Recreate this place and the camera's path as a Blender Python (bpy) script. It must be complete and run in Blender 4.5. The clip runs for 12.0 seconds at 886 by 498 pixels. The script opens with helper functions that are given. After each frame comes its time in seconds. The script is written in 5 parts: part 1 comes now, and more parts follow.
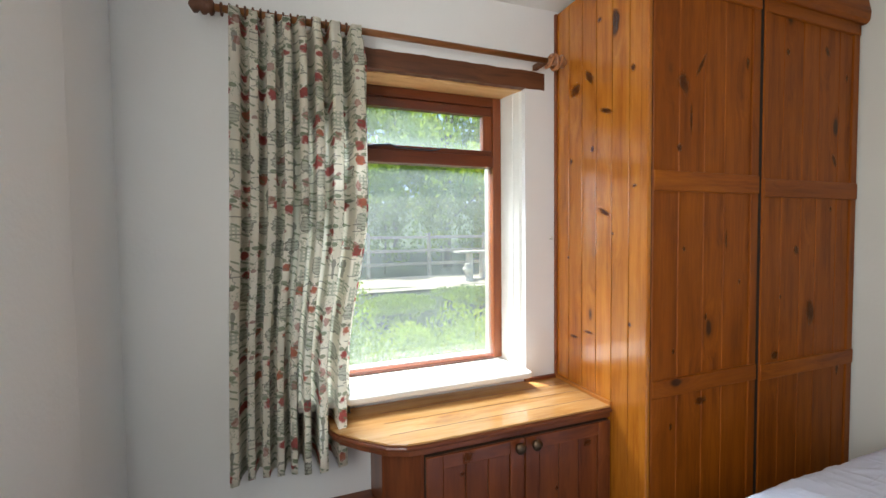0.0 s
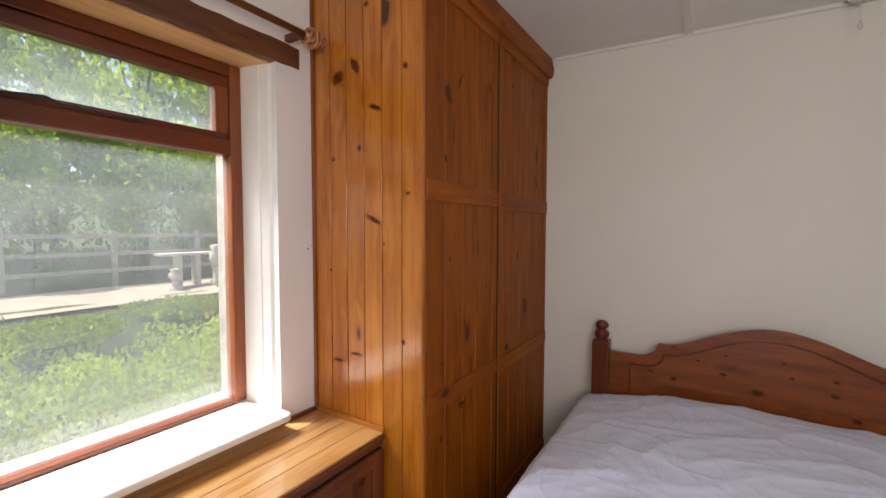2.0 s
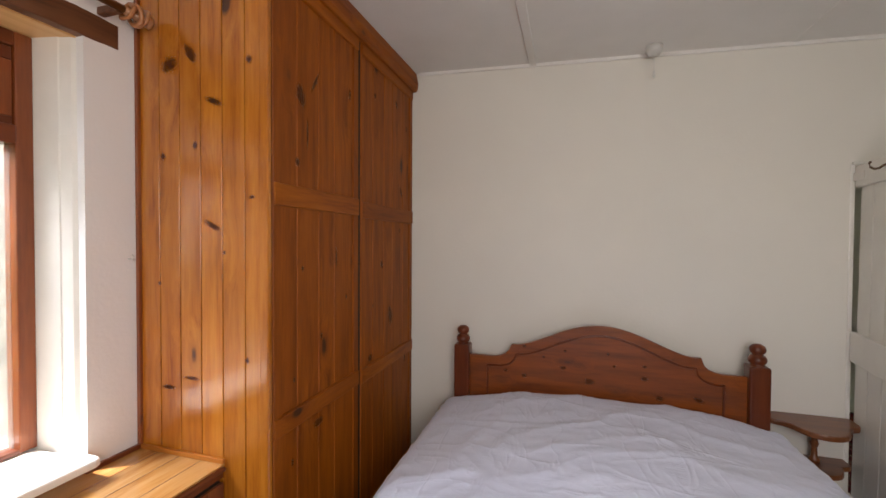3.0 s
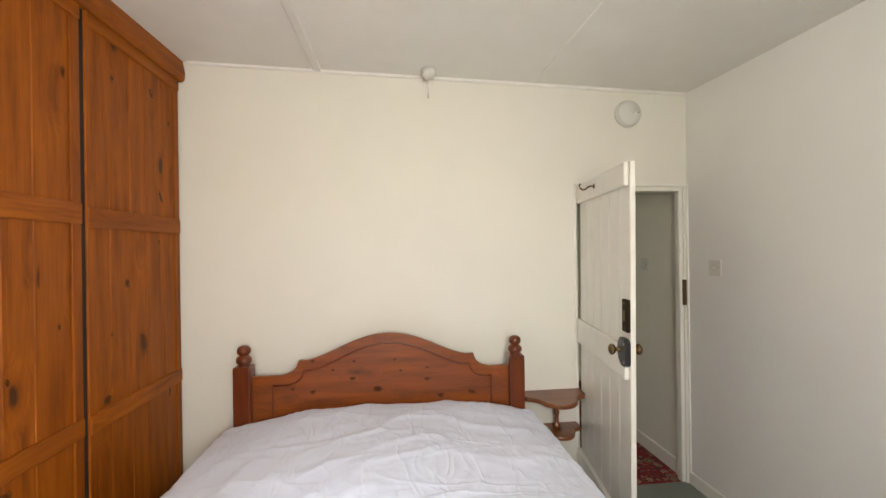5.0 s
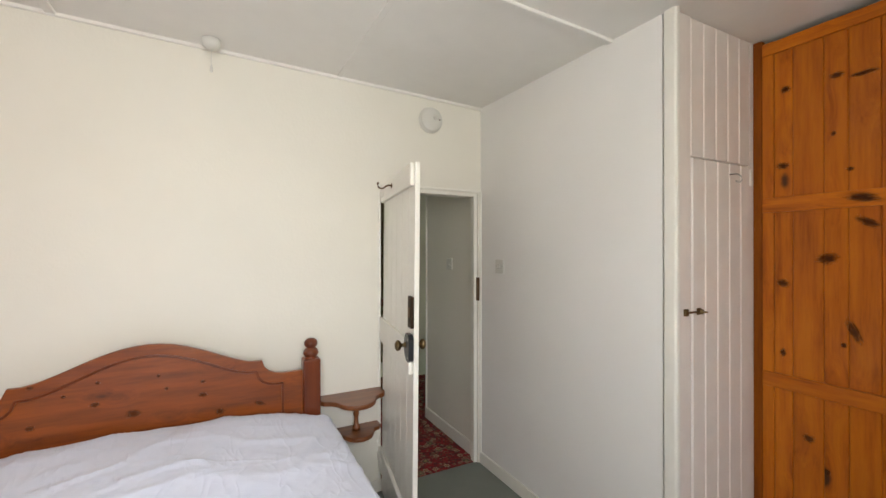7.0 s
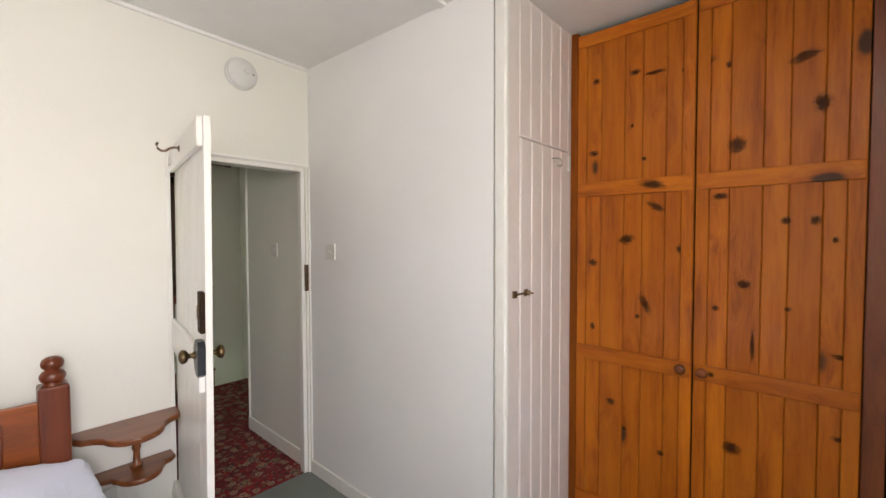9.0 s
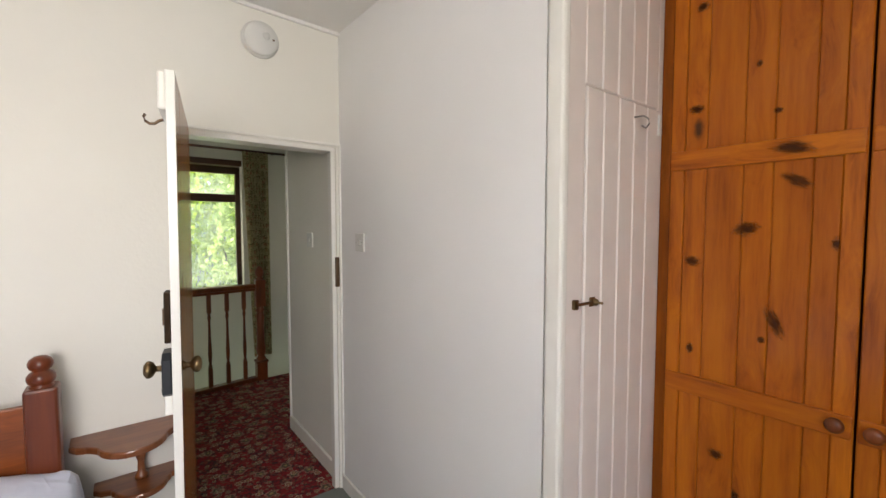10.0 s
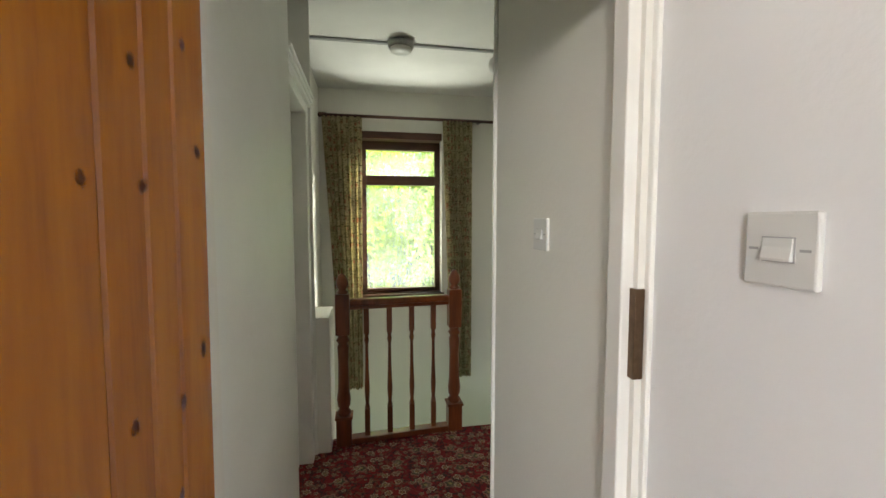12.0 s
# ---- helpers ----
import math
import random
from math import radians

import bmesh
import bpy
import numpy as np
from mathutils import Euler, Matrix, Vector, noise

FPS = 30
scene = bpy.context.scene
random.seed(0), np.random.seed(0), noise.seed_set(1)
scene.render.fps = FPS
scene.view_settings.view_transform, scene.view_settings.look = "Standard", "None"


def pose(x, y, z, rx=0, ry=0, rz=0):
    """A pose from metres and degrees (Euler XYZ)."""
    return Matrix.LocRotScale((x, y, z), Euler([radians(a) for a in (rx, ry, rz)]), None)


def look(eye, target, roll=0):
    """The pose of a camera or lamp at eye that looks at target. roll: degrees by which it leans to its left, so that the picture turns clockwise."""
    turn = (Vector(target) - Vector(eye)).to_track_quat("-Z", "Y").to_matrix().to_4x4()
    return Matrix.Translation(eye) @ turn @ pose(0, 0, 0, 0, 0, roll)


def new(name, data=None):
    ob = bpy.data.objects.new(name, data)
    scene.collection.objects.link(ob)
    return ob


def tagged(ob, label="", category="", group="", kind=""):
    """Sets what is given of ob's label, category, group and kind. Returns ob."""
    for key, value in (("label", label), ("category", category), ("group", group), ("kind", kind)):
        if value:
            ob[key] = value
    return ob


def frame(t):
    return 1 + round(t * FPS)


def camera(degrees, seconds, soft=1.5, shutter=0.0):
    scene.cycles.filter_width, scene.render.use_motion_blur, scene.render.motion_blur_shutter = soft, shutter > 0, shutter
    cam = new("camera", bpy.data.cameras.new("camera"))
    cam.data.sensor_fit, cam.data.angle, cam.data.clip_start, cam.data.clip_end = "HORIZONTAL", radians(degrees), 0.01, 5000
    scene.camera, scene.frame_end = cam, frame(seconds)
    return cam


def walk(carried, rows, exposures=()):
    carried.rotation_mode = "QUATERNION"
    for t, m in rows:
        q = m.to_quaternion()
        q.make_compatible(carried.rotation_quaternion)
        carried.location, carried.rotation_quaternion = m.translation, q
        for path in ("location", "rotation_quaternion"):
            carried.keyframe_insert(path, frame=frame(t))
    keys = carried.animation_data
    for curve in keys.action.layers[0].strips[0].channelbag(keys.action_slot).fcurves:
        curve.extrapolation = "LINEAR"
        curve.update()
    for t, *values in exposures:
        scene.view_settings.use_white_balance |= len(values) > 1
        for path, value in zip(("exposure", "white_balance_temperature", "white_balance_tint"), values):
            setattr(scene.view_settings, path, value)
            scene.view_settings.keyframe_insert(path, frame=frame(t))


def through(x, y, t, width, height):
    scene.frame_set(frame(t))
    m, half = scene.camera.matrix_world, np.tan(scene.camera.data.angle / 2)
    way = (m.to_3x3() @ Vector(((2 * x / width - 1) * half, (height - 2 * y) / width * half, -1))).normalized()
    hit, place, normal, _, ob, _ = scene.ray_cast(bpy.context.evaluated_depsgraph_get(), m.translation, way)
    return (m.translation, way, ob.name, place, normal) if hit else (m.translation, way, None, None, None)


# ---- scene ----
cam = camera(93.9, 12.0)
PATH = [
    (0, (-0.022, -0.047, 1.409), (0.679, 1.824, 1.333), -0.6),
    (0.5, (0.018, 0.09, 1.421), (0.943, 1.861, 1.326), -0.4),
    (1, (0.023, 0.175, 1.423), (1.196, 1.792, 1.339), -0.5),
    (1.5, (0.028, 0.233, 1.461), (1.49, 1.595, 1.368), -0.0),
    (2, (0.044, 0.271, 1.452), (1.725, 1.351, 1.36), 0.1),
    (2.5, (0.068, 0.258, 1.454), (1.895, 1.067, 1.368), 0.4),
    (3, (0.098, 0.191, 1.442), (2.015, 0.761, 1.404), 0.3),
    (3.2, (0.11, 0.17, 1.451), (2.041, 0.688, 1.398), 0.3),
    (4.8, (0.182, -0.013, 1.446), (2.176, -0.167, 1.442), -0.7),
    (5, (0.157, -0.037, 1.447), (2.144, -0.26, 1.447), -0.8),
    (5.5, (0.157, -0.087, 1.441), (2.113, -0.506, 1.455), -0.7),
    (6, (0.155, -0.156, 1.441), (2.069, -0.736, 1.452), -0.5),
    (6.5, (0.153, -0.218, 1.436), (2.007, -0.968, 1.441), -0.3),
    (7, (0.152, -0.283, 1.425), (1.923, -1.212, 1.429), -0.0),
    (7.5, (0.153, -0.331, 1.432), (1.813, -1.446, 1.421), 0.2),
    (7.7, (0.17, -0.348, 1.43), (1.785, -1.527, 1.419), 0.3),
    (9.3, (0.337, -0.609, 1.399), (1.649, -2.117, 1.329), -0.2),
    (9.5, (0.375, -0.7, 1.394), (1.743, -2.158, 1.319), -0.1),
    (10, (0.475, -0.889, 1.396), (2.046, -2.121, 1.29), 0.0),
    (10.5, (0.715, -1.035, 1.368), (2.457, -2.006, 1.228), -0.0),
    (11, (1.06, -1.164, 1.378), (2.905, -1.922, 1.227), -0.1),
    (11.5, (1.486, -1.292, 1.365), (3.413, -1.813, 1.24), -0.3),
    (12, (1.883, -1.33, 1.355), (3.844, -1.698, 1.217), 0.0),
]
walk(cam, [(t, look(eye, target, roll)) for t, eye, target, roll in PATH],
     [(0, 1.28, 6250, 10), (1.0, 1.08, 6500, 13), (2.0, 0.9, 6850, 21), (2.5, 0.84, 6950, 23), (3.2, 1.18, 6900, 20), (4.8, 1.88, 7200, 13), (5.5, 1.92, 7050, 13), (6.5, 1.94, 6850, 13), (7.5, 2.02, 6700, 13),
      (9.5, 2.22, 6600, 18), (10.0, 2.05, 6600, 17), (10.5, 1.95, 6550, 17), (11.0, 2.0, 6550, 16), (11.5, 2.4, 6850, 17), (12.0, 2.82, 6500, 16)])

# ---- world, sun, sky light, exposure ----
SUN_EL, SUN_AZ = radians(68), radians(-35)      # azimuth from +y towards +x
world = bpy.data.worlds.new("sky")
scene.world = world
world.use_nodes = True
wn = world.node_tree.nodes
sky = wn.new("ShaderNodeTexSky")
sky.sky_type, sky.sun_disc = "NISHITA", False
sky.sun_elevation, sky.sun_rotation = SUN_EL, SUN_AZ
wn["Background"].inputs["Strength"].default_value = 0.12
world.node_tree.links.new(sky.outputs[0], wn["Background"].inputs["Color"])

sun = new("sun", bpy.data.lights.new("sun", "SUN"))
sun.data.energy, sun.data.angle, sun.data.color = 4.6, radians(0.6), (1.0, 0.95, 0.86)
sun.matrix_world = look((0, 0, 0), (-math.sin(SUN_AZ) * math.cos(SUN_EL), -math.cos(SUN_AZ) * math.cos(SUN_EL), -math.sin(SUN_EL)))


def area_lamp(name, eye, target, w, h, watts, colour):
    """An unseen area lamp at a window opening, standing in for daylight from outside."""
    lamp = new(name, bpy.data.lights.new(name, "AREA"))
    lamp.data.shape, lamp.data.size, lamp.data.size_y = "RECTANGLE", w, h
    lamp.data.energy, lamp.data.color = watts, colour
    lamp.matrix_world = look(eye, target)
    return lamp


area_lamp("window_sky", (0.2, 2.9, 3.0), (0.75, 0.3, 0.9), 0.9, 0.8, 76, (0.82, 0.91, 1.0))
# No west window is seen; this fill lamp is added to light the room.
area_lamp("west_fill", (-0.60, -0.2, 1.62), (0.9, 0.35, 1.5), 1.0, 0.8, 12.5, (1.0, 0.98, 0.90))
area_lamp("landing_sky", (6.7, -2.9, 2.75), (4.2, -1.0, 0.9), 1.2, 0.7, 105, (0.95, 1.0, 0.82))
# Added uplight below the landing window, to brighten the landing ceiling.
area_lamp("landing_uplight_fill", (6.45, -1.65, 0.35), (4.2, -1.65, 2.2), 1.2, 0.5, 9, (0.93, 1.0, 0.84))

# ---- materials ----


class Nodes:
    """Short hand for building a node material."""

    def __init__(self, name):
        self.m = bpy.data.materials.new(name)
        self.m.use_nodes = True
        self.t = self.m.node_tree
        self.bsdf = self.t.nodes["Principled BSDF"]

    def add(self, kind, **inputs):
        n = self.t.nodes.new("ShaderNode" + kind)
        for k, v in inputs.items():
            self.put(n.inputs[k.replace("_", " ")], v)
        return n

    def put(self, socket, v):
        if isinstance(v, bpy.types.NodeSocket):
            self.t.links.new(v, socket)
        else:
            socket.default_value = v

    def coords(self, scale, shift=True):
        """Object coordinates in metres, scaled, moved on by the object's random number."""
        c = self.add("TexCoord").outputs["Object"]
        if shift:
            r = self.add("ObjectInfo").outputs["Random"]
            s = self.math("MULTIPLY", r, 37.0)
            v = self.t.nodes.new("ShaderNodeVectorMath")
            v.operation = "ADD"
            self.put(v.inputs[0], c), self.put(v.inputs[1], s)
            c = v.outputs[0]
        return self.add("Mapping", Vector=c, Scale=scale).outputs[0]

    def math(self, op, a, b=0.0, c=0.0, clamp=False):
        n = self.t.nodes.new("ShaderNodeMath")
        n.operation, n.use_clamp = op, clamp
        self.put(n.inputs[0], a), self.put(n.inputs[1], b), self.put(n.inputs[2], c)
        return n.outputs[0]

    def times(self, a, b, clamp=False):
        return self.math("MULTIPLY", a, b, clamp=clamp)

    def noise(self, vec, scale=1.0, detail=4.0, rough=0.55):
        return self.add("TexNoise", Vector=vec, Scale=scale, Detail=detail, Roughness=rough).outputs["Fac"]

    def ramp(self, fac, stops):
        n = self.add("ValToRGB", Fac=fac)
        e = n.color_ramp.elements
        while len(e) < len(stops):
            e.new(0.5)
        for el, (p, c) in zip(e, stops):
            el.position, el.color = p, (*c, 1) if len(c) == 3 else c
        return n.outputs[0]

    def mix(self, fac, a, b, blend="MIX"):
        n = self.t.nodes.new("ShaderNodeMix")
        n.data_type, n.blend_type = "RGBA", blend
        self.put(n.inputs[0], fac)
        for s, v in ((6, a), (7, b)):
            self.put(n.inputs[s], (*v, 1) if isinstance(v, tuple) and len(v) == 3 else v)
        return n.outputs[2]

    def bump(self, height, strength=0.2, distance=0.002):
        self.put(self.bsdf.inputs["Normal"], self.add("Bump", Height=height, Strength=strength, Distance=distance).outputs[0])

    def done(self, colour, rough=0.5, metal=0.0, coat=0.0, spec=None):
        self.put(self.bsdf.inputs["Base Color"], (*colour, 1) if isinstance(colour, tuple) and len(colour) == 3 else colour)
        self.put(self.bsdf.inputs["Roughness"], rough)
        self.put(self.bsdf.inputs["Metallic"], metal)
        self.put(self.bsdf.inputs["Coat Weight"], coat)
        self.put(self.bsdf.inputs["Coat Roughness"], 0.12)
        if spec is not None:
            self.put(self.bsdf.inputs["Specular IOR Level"], spec)
        return self.m


def paint(name, colour, rough=0.5, grain=0.03, bump=0.15, scale=6.0, bscale=220.0):
    """Painted plaster or wood: slight patches, fine relief."""
    n = Nodes(name)
    c = n.coords((1, 1, 1), False)
    big = n.noise(c, scale, 3)
    dark = tuple(v * (1 - grain * 2.2) for v in colour)
    col = n.mix(n.ramp(big, [(0.3, (0, 0, 0)), (0.75, (1, 1, 1))]), dark, colour)
    fine = n.noise(c, bscale, 3)
    n.bump(n.math("ADD", n.math("MULTIPLY", big, 2.0), fine), bump, 0.0015)
    return n.done(col, rough)


def pine(name, light, mid, dark, axis=2, gloss=0.4, coat=0.15, knots=1.0, cell=1.0, spec=None):
    """Varnished knotty pine with the grain along one axis."""
    n = Nodes(name)
    s = [1.0, 1.0, 1.0]
    s[axis] = 0.09
    stretched = n.coords(tuple(s))
    k = [5.5 * cell] * 3
    k[axis] = 2.6 * cell
    vor = n.add("TexVoronoi", Vector=n.coords(tuple(k)), Scale=1.0, Randomness=1.0)
    d, pick = vor.outputs["Distance"], vor.outputs["Color"]
    near = n.math("SUBTRACT", 1.0, n.math("MULTIPLY", d, 2.6), clamp=True)
    bent = n.t.nodes.new("ShaderNodeVectorMath")
    bent.operation = "ADD"
    n.put(bent.inputs[0], stretched), n.put(bent.inputs[1], n.math("MULTIPLY", near, 0.035))
    fibres = n.noise(bent.outputs[0], 130.0, 5, 0.6)
    rings = n.noise(bent.outputs[0], 26.0, 2, 0.5)
    patch = n.noise(n.coords((1.2, 1.2, 1.2)), 2.5, 2)
    tone = n.math("ADD", n.math("MULTIPLY", fibres, 0.35), n.math("MULTIPLY", rings, 0.65))
    col = n.ramp(tone, [(0.31, dark), (0.46, mid), (0.63, light)])
    col = n.mix(n.math("MULTIPLY", n.ramp(patch, [(0.35, (0, 0, 0)), (0.7, (1, 1, 1))]), 0.35), col, mid)
    rnd = n.add("ObjectInfo").outputs["Random"]
    col = n.mix(n.math("MULTIPLY", rnd, 0.35), col, dark)
    knot_col = (0.035, 0.012, 0.005)
    size = n.math("MULTIPLY", n.add("SeparateColor", Color=pick).outputs[0], 0.17 * knots)
    edge = n.math("SUBTRACT", size, n.math("ADD", d, n.math("MULTIPLY", n.noise(n.coords((30, 30, 30)), 1, 2), 0.05)))
    ring = n.math("MULTIPLY", n.math("ADD", edge, 0.11), 9.0, clamp=True)
    core = n.math("MULTIPLY", n.math("ADD", edge, 0.015), 22.0, clamp=True)
    col = n.mix(n.math("MULTIPLY", ring, 0.45), col, dark)
    col = n.mix(n.math("MULTIPLY", core, 0.9), col, knot_col)
    n.bump(fibres, 0.12, 0.0008)
    return n.done(col, gloss, coat=coat, spec=spec)


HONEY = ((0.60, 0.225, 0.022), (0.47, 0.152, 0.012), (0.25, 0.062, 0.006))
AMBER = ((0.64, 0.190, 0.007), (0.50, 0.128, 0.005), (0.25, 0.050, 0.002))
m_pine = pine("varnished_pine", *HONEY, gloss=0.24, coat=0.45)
# Wardrobe fronts darker than its side boards: their shade is put into the colour.
m_pine_door = pine("varnished_pine_doors_shaded", (0.37, 0.097, 0.004), (0.26, 0.064, 0.0025), (0.15, 0.031, 0.0015), gloss=0.5, coat=0.0, knots=1.1, spec=0.22)
m_pine_door_x = pine("varnished_pine_rails_shaded", (0.39, 0.108, 0.004), (0.28, 0.069, 0.0025), (0.16, 0.033, 0.0015), axis=0, gloss=0.5, coat=0.0, knots=0.8, spec=0.25)
# The window's whitish reflection on the cupboard top is put into its pale colour.
m_top = pine("pine_top_window_sheen", (0.60, 0.35, 0.14), (0.50, 0.25, 0.075), (0.29, 0.11, 0.028), axis=0, gloss=0.2, coat=0.6, knots=0.8)
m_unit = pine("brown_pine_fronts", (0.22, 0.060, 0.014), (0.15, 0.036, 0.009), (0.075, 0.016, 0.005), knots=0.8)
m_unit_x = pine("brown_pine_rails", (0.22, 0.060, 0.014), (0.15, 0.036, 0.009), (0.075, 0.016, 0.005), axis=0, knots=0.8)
m_alcove = pine("alcove_pine", *AMBER, spec=0.35)
m_alcove_x = pine("alcove_pine_rails", *AMBER, axis=0, spec=0.35)
m_pine_y = pine("varnished_pine_ledges", *HONEY, axis=1)
m_bed = pine("bed_pine", (0.26, 0.064, 0.007), (0.185, 0.042, 0.005), (0.10, 0.020, 0.003), axis=1, gloss=0.3, knots=0.8, cell=1.6)
m_bed_z = pine("bed_pine_posts", (0.19, 0.040, 0.008), (0.13, 0.025, 0.005), (0.07, 0.012, 0.003), axis=2, gloss=0.3, knots=0.4)
m_shelf = pine("shelf_pine", (0.30, 0.10, 0.028), (0.20, 0.060, 0.017), (0.09, 0.025, 0.008), axis=1, gloss=0.35, coat=0.3, knots=0.9, cell=1.5)
m_rod = pine("brown_varnished_rod", (0.48, 0.20, 0.065), (0.36, 0.135, 0.042), (0.20, 0.065, 0.02), axis=0, knots=0.0, gloss=0.28, coat=0.4)
m_frame = pine("stained_hardwood", (0.20, 0.044, 0.009), (0.14, 0.028, 0.006), (0.07, 0.014, 0.004), axis=0, knots=0.0, gloss=0.35, coat=0.3)
# Lighter than the rails: daylight on the window jamb is put into this colour.
m_frame_z = pine("stained_hardwood_lit_tone", (0.30, 0.080, 0.018), (0.22, 0.052, 0.011), (0.11, 0.024, 0.006), axis=2, knots=0.0, gloss=0.35, coat=0.3)
m_lintel = pine("dark_oak_lintel", (0.17, 0.062, 0.022), (0.12, 0.040, 0.014), (0.05, 0.016, 0.007), axis=0, knots=0.5, gloss=0.5, coat=0.1)
m_soffit = pine("pale_pine_soffit", (0.72, 0.45, 0.20), (0.62, 0.36, 0.14), (0.42, 0.2, 0.07), axis=0, knots=0.5, gloss=0.45, coat=0.1)
m_darkwood = pine("dark_landing_wood", (0.10, 0.035, 0.017), (0.07, 0.022, 0.011), (0.03, 0.01, 0.006), axis=1, knots=0.0, gloss=0.35)
m_stair = pine("balustrade_wood", (0.25, 0.06, 0.014), (0.18, 0.04, 0.009), (0.09, 0.018, 0.006), axis=2, knots=0.1, gloss=0.3)
m_doorback = pine("varnished_door_boards", (0.44, 0.155, 0.005), (0.36, 0.113, 0.004), (0.23, 0.060, 0.003), axis=2, knots=0.0, gloss=0.24, coat=0.25)
m_wall = paint("cream_wall_paint", (0.78, 0.765, 0.70), 0.6, 0.02, 0.55, 2.0, 65.0)
m_wall_w = paint("white_wall_paint", (0.82, 0.82, 0.815), 0.6, 0.02, 0.55, 2.0, 65.0)
m_rough = paint("rough_wall_paint", (0.80, 0.80, 0.74), 0.5, 0.03, 0.9, 3.0, 22.0)
m_ceil = paint("ceiling_paint", (0.80, 0.79, 0.76), 0.7, 0.02, 0.1)
m_white = paint("white_gloss_paint", (0.82, 0.81, 0.76), 0.28, 0.03, 0.12, 9.0, 60.0)
m_cup = paint("white_board_paint", (0.82, 0.77, 0.73), 0.35, 0.03, 0.12, 9.0, 60.0)
m_plastic = Nodes("white_plastic").done((0.66, 0.66, 0.63), 0.35)
m_black = Nodes("black_japanned_iron").done((0.012, 0.014, 0.018), 0.35)
# Near-black for gaps and holes: their shade is put into the colour.
m_gap = Nodes("dark_gap").done((0.02, 0.012, 0.008), 0.9)
m_screw = Nodes("grey_screw_cover").done((0.36, 0.36, 0.35), 0.5)
m_joint = Nodes("stained_joint").done((0.11, 0.030, 0.005), 0.8)


def metal(name, colour, rough):
    n = Nodes(name)
    f = n.noise(n.coords((1, 1, 1)), 60, 4)
    return n.done(n.mix(f, colour, tuple(v * 0.45 for v in colour)), n.math("ADD", rough, n.math("MULTIPLY", f, 0.2)), metal=1.0)


m_brass = metal("aged_brass", (0.26, 0.18, 0.09), 0.28)
m_bronze = metal("brown_bronze", (0.20, 0.13, 0.08), 0.35)
m_steel = metal("worn_steel", (0.5, 0.5, 0.48), 0.3)


def fabric_sheet():
    n = Nodes("white_cotton")
    mul = n.times
    c = n.coords((1, 1, 1), False)
    f = n.noise(c, 7, 5, 0.6)
    height = mul(n.noise(c, 420, 2), 0.04)
    for stretch, scale, amount in (((1.0, 0.30, 1.0), 4.6, 1.0), ((0.45, 1.1, 1.0), 8.0, 0.5), ((1.2, 0.5, 1.0), 15.0, 0.15)):
        turned = n.add("Mapping", Vector=c, Rotation=(0, 0, 0.5 + scale), Scale=stretch).outputs[0]
        soft = n.add("TexNoise", Vector=turned, Scale=scale, Detail=2.0, Roughness=0.5, Distortion=0.7).outputs["Fac"]
        ridge = n.math("SUBTRACT", 1.0, mul(n.math("ABSOLUTE", n.math("SUBTRACT", soft, 0.5)), 9.0), clamp=True)
        height = n.math("ADD", height, mul(n.math("ADD", mul(n.math("POWER", ridge, 2.0), 0.55), soft), amount))
    n.bump(height, 0.40, 0.016)
    n.put(n.bsdf.inputs["Sheen Weight"], 0.2)
    return n.done(n.mix(f, (0.63, 0.68, 0.85), (0.71, 0.76, 0.92)), 0.85)


def cells(n, vec, scale, shift, aspect=1.0):
    """Scattered motif centres: the place from the nearest one in its own units, and its three random numbers."""
    m = n.add("Mapping", Vector=vec, Scale=(scale, scale * aspect, 1), Location=(shift * 3.7, shift * 1.9, 0)).outputs[0]
    v = n.t.nodes.new("ShaderNodeTexVoronoi")
    v.voronoi_dimensions = "2D"
    n.put(v.inputs["Vector"], m), n.put(v.inputs["Scale"], 1.0), n.put(v.inputs["Randomness"], 0.55)
    off = n.t.nodes.new("ShaderNodeVectorMath")
    off.operation = "SUBTRACT"
    n.put(off.inputs[0], m), n.put(off.inputs[1], v.outputs["Position"])
    p = n.add("SeparateXYZ", Vector=off.outputs[0])
    c = n.add("SeparateColor", Color=v.outputs["Color"])
    return p.outputs[0], p.outputs[1], v.outputs["Distance"], c.outputs


def band(n, v, lo, hi):
    """1 where v lies between two numbers."""
    return n.math("MULTIPLY", n.math("GREATER_THAN", v, lo), n.math("LESS_THAN", v, hi))


